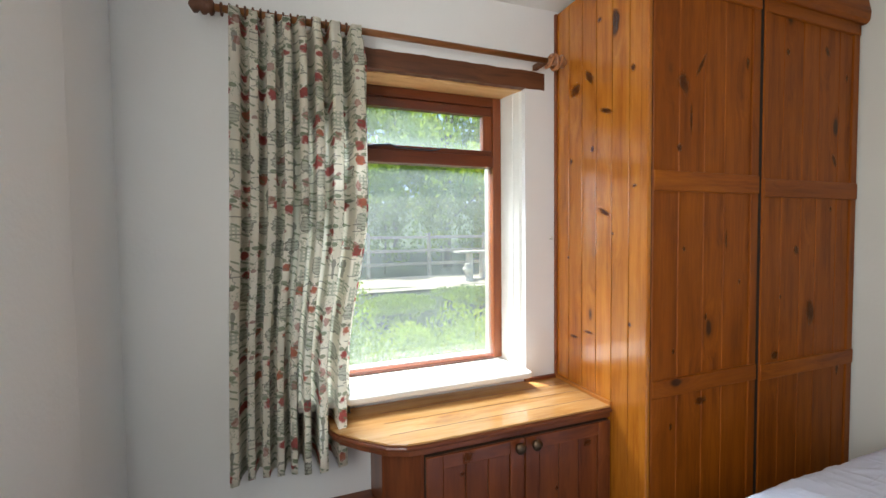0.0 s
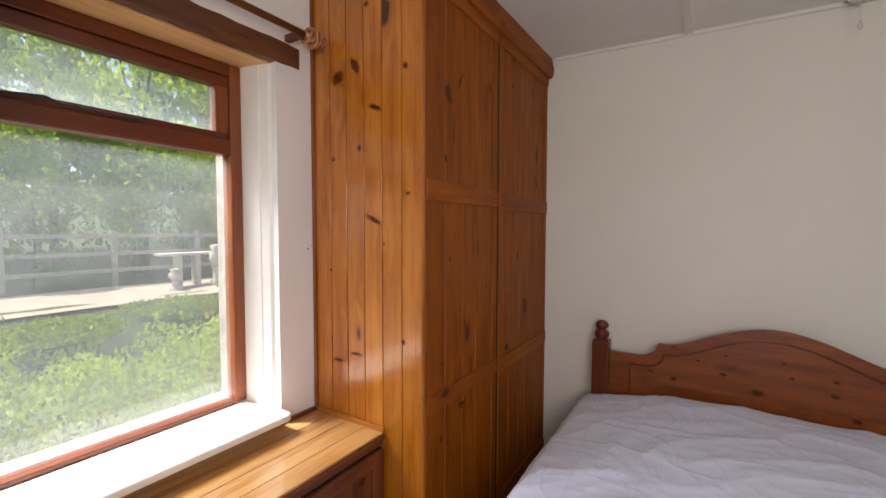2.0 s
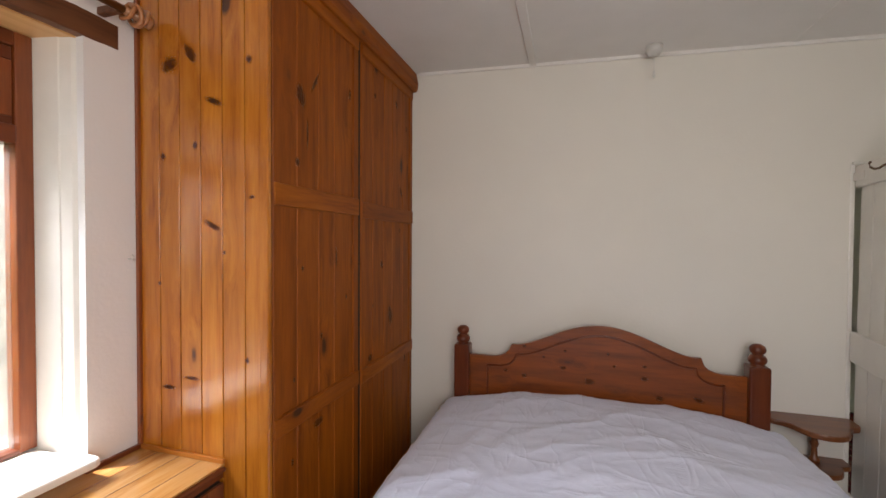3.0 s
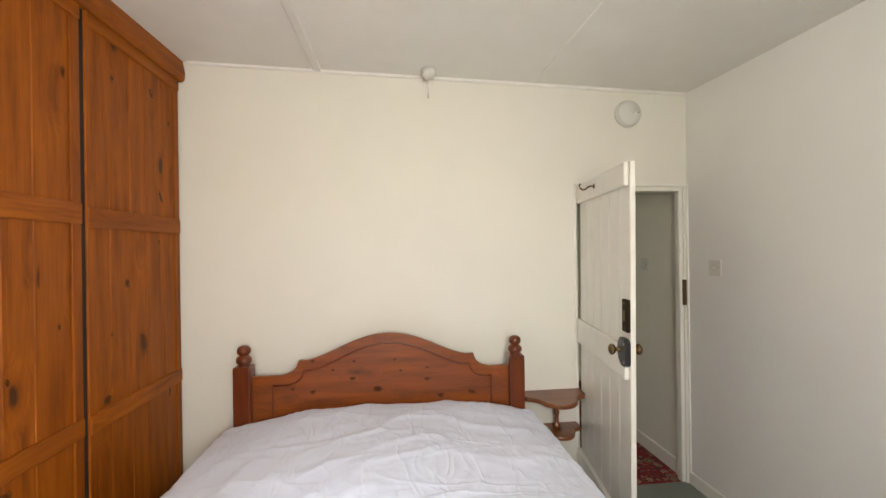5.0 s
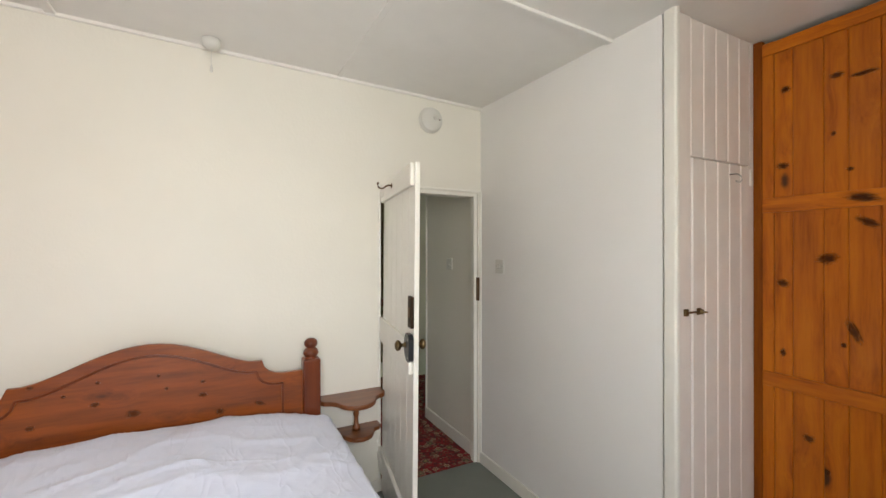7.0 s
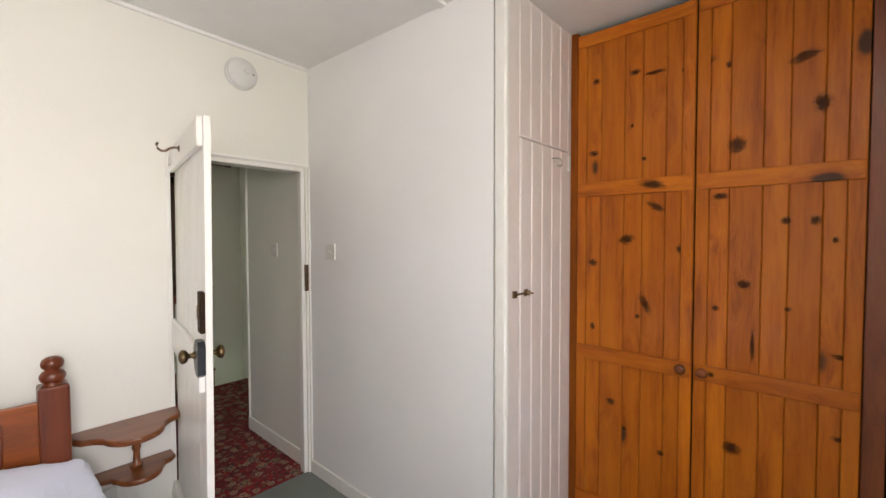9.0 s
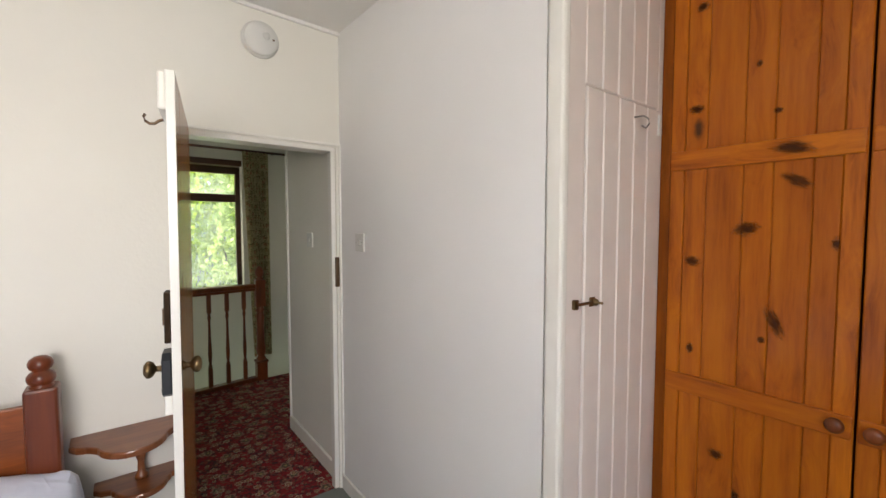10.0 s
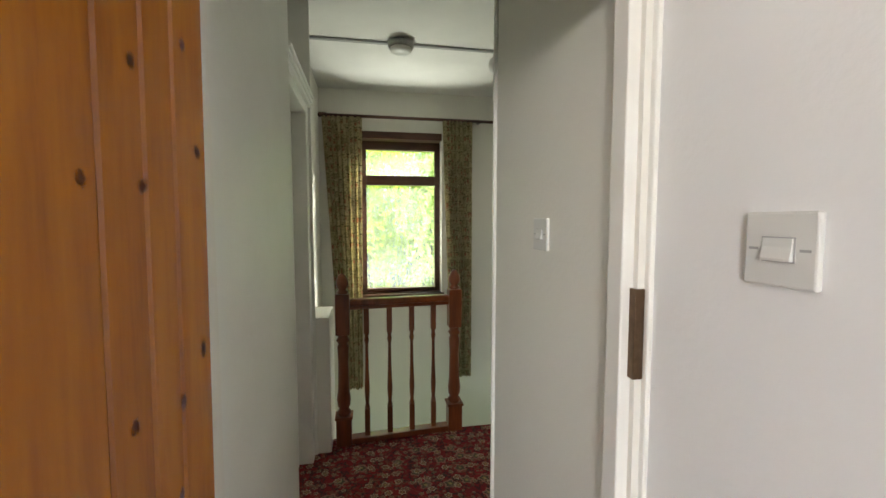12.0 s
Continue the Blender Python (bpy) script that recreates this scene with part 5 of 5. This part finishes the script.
# ---- landing ----
HX, XB, XL = 3.335, 4.40, 5.79
HT = 2.535
bm = box(XH + 0.1, HX, YR - 0.1, YR, -0.3, TOP)
box(HX - 0.1, HX, -2.75, YR - 0.1, -0.3, TOP, bm=bm)
structure("wall_landing_south", bm, m_wall, "white textured landing wall")
bm = box(XH + 0.1, 3.53, -1.06, -0.93, -0.3, TOP)
structure("wall_landing_north", bm, m_rough, "pale textured landing wall")
bm = box(2.94, XL, -0.93, -0.83, -2.6, TOP)
box(3.43, 3.53, -0.95, -0.93, -0.3, TOP, bm=bm)
structure("wall_stair_north", bm, m_wall, "pale stair wall")
structure("wall_stair_south", box(HX, XL, -2.85, -2.75, -2.6, TOP), m_wall, "pale stair wall")
WY0, WY1, HZ0, HZ1 = -2.05, -1.295, 0.66, 2.17
bm = box(XL, XL + 0.3, -2.85, WY0, -2.6, TOP)
box(XL, XL + 0.3, WY1, -0.83, -2.6, TOP, bm=bm)
box(XL, XL + 0.3, WY0, WY1, -2.6, HZ0, bm=bm)
box(XL, XL + 0.3, WY0, WY1, HZ1, TOP, bm=bm)
structure("wall_stair_east", bm, m_wall, "pale wall round the landing window")
structure("ceiling_landing", box(XH + 0.1, XL + 0.3, -2.85, -0.83, HT, HT + 0.1), m_ceil, "white landing ceiling")
structure("floor_stairwell", box(4.45, XL, -2.75, -0.93, -2.7, -2.6), m_carpet_red, "red carpet at the foot of the stairs")
structure("baseboard_landing", box(XH + 0.12, HX + 0.012, YR, YR + 0.014, 0, 0.09, 0.003), m_white, "white painted skirting board")
structure("corner_trim", box(HX - 0.001, HX + 0.012, YR - 0.03, YR + 0.012, 0.09, HT, 0.003), m_white, "white painted corner")
structure("door_2", box(3.62, 4.20, -0.955, -0.93, 0, 1.92), m_white, "white painted door, closed")
bm = box(3.54, 3.62, -1.045, -0.93, 0, 2.0, 0.004)
box(4.20, 4.28, -1.03, -0.93, 0, 2.0, 0.004, bm=bm)
box(4.285, 4.30, -1.045, -0.93, 0, HT, 0.003, bm=bm)
box(3.62, 4.20, -1.03, -0.93, 1.92, 2.0, 0.004, bm=bm)
for k in range(3):
    box(3.56, 4.27, -1.05 - 0.008 * k, -1.03, 1.965 + 0.022 * k, 1.98 + 0.022 * k, 0.003, bm=bm)
structure("door_frame_landing", bm, m_white, "white painted door surround")
structure("pipe_boxing", box(4.30, 4.62, -1.12, -0.93, -0.3, 0.80, 0.004), m_wall, "white painted boxing beside the stairs")
ch = thing("door_chime", (4.36, -0.95, 1.83), "small white plastic box high on the stair wall", "door chime")
part("case", box(4.33, 4.40, -1.015, -0.93, 1.80, 1.90, 0.005), m_plastic, ch)
part("cap", box(4.34, 4.39, -1.01, -0.94, 1.9002, 1.915, 0.003), m_bronze, ch, "dark top cap")
switch((2.93, YR, 1.318), "y", "white plastic single light switch on the landing wall")
lw = thing("window_2", (XL + 0.12, -1.67, HZ0), "dark stained landing window with a top light", "window", kind="structure")
F0, F1 = XL + 0.10, XL + 0.16
f = part("window_frame", box(F0, F1, WY0, WY0 + 0.05, HZ0, HZ1 - 0.07, 0.003), m_darkwood, lw)
part("jamb", box(F0, F1, WY1 - 0.05, WY1, HZ0, HZ1 - 0.07, 0.003), m_darkwood, f)
part("head", box(F0, F1, WY0, WY1, HZ1 - 0.15, HZ1 - 0.07, 0.003), m_darkwood, f)
part("transom", box(F0, F1, WY0 + 0.05, WY1 - 0.05, 1.69, 1.78, 0.003), m_darkwood, f)
part("bottom_rail", box(F0, F1, WY0 + 0.05, WY1 - 0.05, HZ0, HZ0 + 0.04, 0.003), m_darkwood, f)
part("lintel", box(XL - 0.01, XL + 0.29, WY0, WY1, HZ1 - 0.065, HZ1 - 0.001, 0.003), m_darkwood, lw, "dark wooden lintel")
p = part("pane", box(F0 + 0.03, F0 + 0.034, WY0 + 0.05, WY1 - 0.05, HZ0 + 0.04, 1.69), m_glass_clear, lw)
p.visible_shadow = False
p = part("pane", box(F0 + 0.03, F0 + 0.034, WY0 + 0.05, WY1 - 0.05, 1.78, HZ1 - 0.15), m_glass_clear, lw)
p.visible_shadow = False
part("window_sill", box(XL - 0.03, F0, WY0 - 0.02, WY1 + 0.02, HZ0 - 0.03, HZ0, 0.005), m_darkwood, lw, "dark wooden sill")
pole2 = thing("curtain_pole", (5.72, -1.7, 2.28), "dark wooden curtain pole across the landing window", "curtain pole")
part("rod", lathe([(0.014, -2.62), (0.014, -0.98)], (5.71, 0, 2.28), 1), m_darkwood, pole2, smooth=True)
part("finial", lathe([(r, -h) for r, h in fin], (5.71, -2.55, 2.28), 1), m_darkwood, pole2, smooth=True)
part("finial", lathe(fin, (5.71, -1.01, 2.28), 1), m_darkwood, pole2, smooth=True)
for y in (-1.03, -2.40):
    part("bracket", box(5.70, XL - 0.001, y - 0.012, y + 0.012, 2.27, 2.29, 0.003), m_darkwood, pole2)
curtain("curtain", 1, lambda v: (-1.29 - 0.02 * v, -1.10 + 0.14 * v, -0.20), 5.70, 7, 0.022, 2.27, "olive patterned cotton curtain beside the landing window", m_curtain_2, axis=1, seed=8)
curtain("curtain", 1, lambda v: (-2.33 - 0.0 * v, -2.12 + 0.08 * v, -0.15), 5.70, 7, 0.022, 2.27, "olive patterned cotton curtain beside the landing window", m_curtain_2, axis=1, seed=9)

bal = thing("balustrade", (4.42, -1.53, 0), "turned wooden balustrade between two newel posts at the stair head", "balustrade")
P0, P1 = Vector((4.39, -1.19, 0)), Vector((4.45, -1.885, 0))
for p in (P0, P1):
    nw = part("newel", box(p.x - 0.045, p.x + 0.045, p.y - 0.045, p.y + 0.045, 0, 0.17, 0.004), m_stair, bal, "turned newel post with an acorn top")
    part("collar", box(p.x - 0.053, p.x + 0.053, p.y - 0.053, p.y + 0.053, 0.165, 0.18, 0.004), m_stair, nw)
    part("shaft", lathe([(0.038, 0.18), (0.042, 0.20), (0.028, 0.22), (0.038, 0.24), (0.041, 0.28), (0.034, 0.34), (0.030, 0.50), (0.034, 0.60), (0.026, 0.62), (0.040, 0.64), (0.028, 0.66), (0.036, 0.68)], p), m_stair, nw, smooth=True)
    part("block", box(p.x - 0.041, p.x + 0.041, p.y - 0.041, p.y + 0.041, 0.675, 0.92, 0.005), m_stair, nw)
    part("acorn", lathe([(0.030, 0.918), (0.036, 0.93), (0.020, 0.945), (0.034, 0.96), (0.038, 0.98), (0.034, 1.005), (0.02, 1.03), (0.003, 1.045)], p), m_stair, nw, smooth=True)


def bar(z0, z1, w, bev=0.005):
    d = (P1 - P0).normalized()
    s = Vector((-d.y, d.x, 0)) * w / 2
    a, b = P0 + d * 0.041, P1 - d * 0.041
    return prism([(v.x, v.y) for v in (a - s, b - s, b + s, a + s)], 2, z0, z1, bev=bev)


part("handrail", bar(0.845, 0.885, 0.062, 0.01), m_stair, bal)
part("rail_fillet", bar(0.822, 0.846, 0.035, 0.003), m_stair, bal)
part("base_rail", bar(0.0, 0.035, 0.07), m_stair, bal)
for k in range(4):
    p = P0 + (P1 - P0) * ((k + 1.0) / 5)
    b = box(p.x - 0.016, p.x + 0.016, p.y - 0.016, p.y + 0.016, 0.035, 0.20, 0.002)
    lathe([(0.013, 0.20), (0.016, 0.21), (0.010, 0.23), (0.014, 0.27), (0.016, 0.32), (0.011, 0.45), (0.009, 0.60), (0.015, 0.63), (0.010, 0.65), (0.014, 0.67)], p, bm=b, n=12)
    box(p.x - 0.016, p.x + 0.016, p.y - 0.016, p.y + 0.016, 0.67, 0.822, 0.002, bm=b)
    part("baluster", b, m_stair, bal)

structure("ceiling_batten", box(4.725, 4.755, -2.7, -0.94, HT - 0.014, HT, 0.003), m_screw, "grey cable trunking across the landing ceiling")
bulk = thing("wall_light", (4.72, -2.25, 2.42), "small round white light fitting by the landing ceiling", "light fitting")
part("globe", lathe([(0.01, 0.115), (0.03, 0.11), (0.035, 0.06), (0.058, 0.045), (0.066, 0.01), (0.055, -0.03), (0.02, -0.05), (0.003, -0.052)], (4.72, -2.25, 2.42), 2, 24), m_plastic, bulk, smooth=True)
al = thing("smoke_alarm", (4.70, -1.575, HT - 0.05), "round white smoke alarm on the landing ceiling", "smoke alarm")
part("base", lathe([(0.085, -0.01), (0.085, -0.04), (0.08, -0.05)], (4.70, -1.575, HT), 2, 32), m_steel, al, "grey base", True)
part("cover", lathe([(0.07, -0.05), (0.07, -0.066), (0.05, -0.078), (0.002, -0.08)], (4.70, -1.575, HT), 2, 32), m_plastic, al, smooth=True)

# Unseen slab and wall, added to keep stray daylight out of the shell.
structure("roof", box(XW - 0.2, XL + 0.3, YA - 0.7, YN + 0.36, TOP, TOP + 0.12), m_wall, "unseen roof slab added to close the shell")
structure("wall_closing", box(XA + 0.06, XH + 0.1, YA - 0.7, YA - 0.6, -0.3, TOP), m_wall, "unseen outer wall added to close the shell")

# ---- outdoors ----


def land(x, y):
    h = -2.7
    for a in (y, x - 3.0):
        t = min(1, max(0, (a - 4.0) / 6.0))
        h = max(h, -2.7 + 2.75 * t * t * (3 - 2 * t))
    return h + 0.05 * noise.noise(Vector((x * 0.7, y * 0.7, 0))) + max(0, (math.hypot(x, y) - 18)) * 0.08


bm = bmesh.new()
xs = [-300, -120, -50] + [v for v in np.arange(-24, 40, 1.0)] + [60, 130, 300]
ys = [-300, -120, -50, -24, -12] + [v for v in np.arange(-6, 40, 1.0)] + [60, 130, 300]
grid = [[bm.verts.new((x, y, land(x, y))) for y in ys] for x in xs]
for i in range(len(xs) - 1):
    for j in range(len(ys) - 1):
        bm.faces.new((grid[i][j], grid[i + 1][j], grid[i + 1][j + 1], grid[i][j + 1]))
structure("ground", bm, m_grass, "grassy garden bank", True)
bm = bmesh.new()
row = [[bm.verts.new((x, y, land(x, y) + 0.03)) for y in (9.6, 10.9, 12.1)] for x in np.arange(-4, 14, 1.0)]
for a, b in zip(row, row[1:]):
    for j in range(2):
        bm.faces.new((a[j], b[j], b[j + 1], a[j + 1]))
structure("path", bm, m_gravel, "pale gravel garden path", True)


def leaves(bm, centre, radii, count, size, rnd):
    for _ in range(count):
        d = Vector((rnd.gauss(0, 1), rnd.gauss(0, 1), rnd.gauss(0, 1))).normalized() * rnd.uniform(0.45, 1.0) ** 0.5
        c = Vector(centre) + Vector((d.x * radii[0], d.y * radii[1], d.z * radii[2]))
        q = Euler((rnd.uniform(0, 6.3), rnd.uniform(0, 6.3), rnd.uniform(0, 6.3))).to_quaternion()
        s = size * rnd.uniform(0.6, 1.3)
        vs = [bm.verts.new(c + q @ Vector(p) * s) for p in ((-1, 0, 0), (0, -0.45, 0.1), (1, 0, 0), (0, 0.45, 0.1))]
        bm.faces.new(vs)


def shrub(at, r, h, count, size, mat, seed, label):
    rnd = random.Random(seed)
    x, y = at
    z = land(x, y)
    ob = thing("shrub", (x, y, z), label, "shrub", "garden shrubs")
    bm = bmesh.new()
    for k in range(9):
        a = rnd.uniform(0, 6.3)
        rr = r * rnd.uniform(0, 0.7)
        leaves(bm, (x + rr * math.cos(a), y + rr * math.sin(a), z + h * rnd.uniform(0.3, 0.85)), (r * 0.5, r * 0.5, h * 0.32), count // 9, size, rnd)
    part("foliage", bm, mat, ob, kind="stuff")
    st = tube([(x, y, z - 0.1), (x + 0.05, y, z + h * 0.35), (x + 0.02, y + 0.1, z + h * 0.6)], 0.03)
    part("stem", st, m_bark, ob)
    return ob


def tree(at, height, spread, count, size, mat, seed, label):
    rnd = random.Random(seed)
    x, y = at
    z = land(x, y)
    ob = thing("tree", (x, y, z), label, "tree", "garden trees")
    rows = [(0.22, -0.2), (0.16, 0.5), (0.13, height * 0.35), (0.07, height * 0.7), (0.02, height * 0.95)]
    bm = lathe(rows, (x, y, z), n=10)
    clumps = []
    for k in range(14):
        a, e = rnd.uniform(0, 6.3), rnd.uniform(0.3, 1.0)
        rr = spread * rnd.uniform(0.35, 1.0) * (1.15 - 0.6 * e)
        c = Vector((x + rr * math.cos(a), y + rr * math.sin(a), z + height * e))
        clumps.append(c)
        limb = tube([(x, y, z + height * e * 0.6), c.lerp(Vector((x, y, c.z)), 0.5), c], 0.035, 5)
        me = bpy.data.meshes.new("t")
        limb.to_mesh(me), limb.free()
        bm.from_mesh(me)
        bpy.data.meshes.remove(me)
    part("trunk", bm, m_bark, ob, smooth=True)
    bm = bmesh.new()
    for c in clumps:
        r = spread * rnd.uniform(0.3, 0.48)
        leaves(bm, c, (r, r, r * 0.75), count // 14, size, rnd)
    part("crown", bm, mat, ob, kind="stuff")
    return ob


LB = "leafy green garden shrub on the bank"
LT = "broad leafy tree with a dense green crown"
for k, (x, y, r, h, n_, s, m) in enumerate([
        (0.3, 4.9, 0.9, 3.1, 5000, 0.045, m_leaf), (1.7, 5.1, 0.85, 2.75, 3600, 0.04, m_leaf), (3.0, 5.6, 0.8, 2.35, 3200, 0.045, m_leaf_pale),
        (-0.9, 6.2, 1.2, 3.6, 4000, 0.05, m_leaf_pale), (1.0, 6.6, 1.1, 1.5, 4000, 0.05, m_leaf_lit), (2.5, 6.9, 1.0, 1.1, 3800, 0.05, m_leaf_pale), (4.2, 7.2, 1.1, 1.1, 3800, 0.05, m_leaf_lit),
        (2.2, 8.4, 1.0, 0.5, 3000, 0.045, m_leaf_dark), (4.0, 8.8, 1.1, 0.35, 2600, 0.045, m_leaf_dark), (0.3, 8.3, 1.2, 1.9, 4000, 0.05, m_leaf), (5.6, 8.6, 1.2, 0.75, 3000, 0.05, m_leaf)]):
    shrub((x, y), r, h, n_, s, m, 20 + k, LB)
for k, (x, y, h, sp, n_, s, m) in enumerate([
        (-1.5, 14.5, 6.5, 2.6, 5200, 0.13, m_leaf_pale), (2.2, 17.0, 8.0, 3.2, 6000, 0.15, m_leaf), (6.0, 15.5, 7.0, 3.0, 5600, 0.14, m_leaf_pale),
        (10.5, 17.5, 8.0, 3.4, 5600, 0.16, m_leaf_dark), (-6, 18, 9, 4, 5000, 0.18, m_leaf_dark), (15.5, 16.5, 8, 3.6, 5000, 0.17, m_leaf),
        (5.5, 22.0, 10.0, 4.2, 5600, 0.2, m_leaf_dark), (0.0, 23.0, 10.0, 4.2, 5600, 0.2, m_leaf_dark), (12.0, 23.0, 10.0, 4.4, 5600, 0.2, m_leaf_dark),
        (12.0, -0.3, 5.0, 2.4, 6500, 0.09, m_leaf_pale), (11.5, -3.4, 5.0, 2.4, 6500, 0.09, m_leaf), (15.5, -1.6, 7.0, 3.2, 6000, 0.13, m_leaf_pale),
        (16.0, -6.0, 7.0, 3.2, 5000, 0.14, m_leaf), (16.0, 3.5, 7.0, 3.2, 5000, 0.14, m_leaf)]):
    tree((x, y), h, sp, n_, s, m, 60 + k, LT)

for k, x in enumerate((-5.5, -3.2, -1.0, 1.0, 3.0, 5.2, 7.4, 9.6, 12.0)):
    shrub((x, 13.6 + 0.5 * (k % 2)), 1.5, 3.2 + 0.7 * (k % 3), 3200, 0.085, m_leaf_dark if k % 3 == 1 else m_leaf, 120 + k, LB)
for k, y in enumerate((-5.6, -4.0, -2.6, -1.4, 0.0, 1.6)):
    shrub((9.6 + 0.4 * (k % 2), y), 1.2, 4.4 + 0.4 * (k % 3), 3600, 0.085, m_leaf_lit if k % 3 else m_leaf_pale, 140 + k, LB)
table = thing("garden_table", (5.25, 11.0, land(5.25, 11.0)), "pale stone garden table beside the path", "garden table")
gz = land(5.25, 11.0)
part("tabletop", box(4.54, 5.80, 10.80, 11.25, 0.83, 0.89, 0.01), m_stone, table)
for x in (4.95, 5.38):
    part("leg", box(x - 0.06, x + 0.06, 10.9, 11.15, gz - 0.05, 0.83, 0.01), m_stone, table)
for x, tall, label in ((4.71, 0.50, "short pale weathered urn beside the garden table"), (5.64, 1.02, "tall pale weathered urn on a pedestal beside the garden table")):
    gz = land(x, 10.6)
    urn = thing("garden_urn", (x, 10.6, gz), label, "urn")
    part("foot", lathe([(0.14, gz - 0.05), (0.14, gz + 0.10 * tall), (0.08, gz + 0.16 * tall), (0.07, gz + 0.42 * tall), (0.11, gz + 0.46 * tall)], (x, 10.6, 0), 2, 16), m_stone, urn, smooth=True)
    part("bowl", lathe([(0.08, gz + 0.465 * tall), (0.15, gz + 0.62 * tall), (0.13, gz + 0.80 * tall), (0.08, gz + 0.86 * tall), (0.13, gz + 0.97 * tall), (0.02, gz + tall)], (x, 10.6, 0), 2, 16), m_stone, urn, smooth=True)

fence = thing("post_and_rail_fence", (3.5, 12.2, land(3.5, 12.2)), "weathered post-and-rail fence along the garden path", "fence")
gz = land(3.5, 12.2)
for k in range(9):
    x = -3.5 + 1.9 * k
    part("post", box(x - 0.05, x + 0.05, 12.15, 12.25, gz - 0.2, gz + 1.35, 0.01), m_fence, fence)
    if k < 8:
        for z in (0.40, 0.80, 1.22):
            part("rail", box(x + 0.05, x + 1.85, 12.17, 12.22, gz + z - 0.05, gz + z + 0.04, 0.008), m_fence, fence)
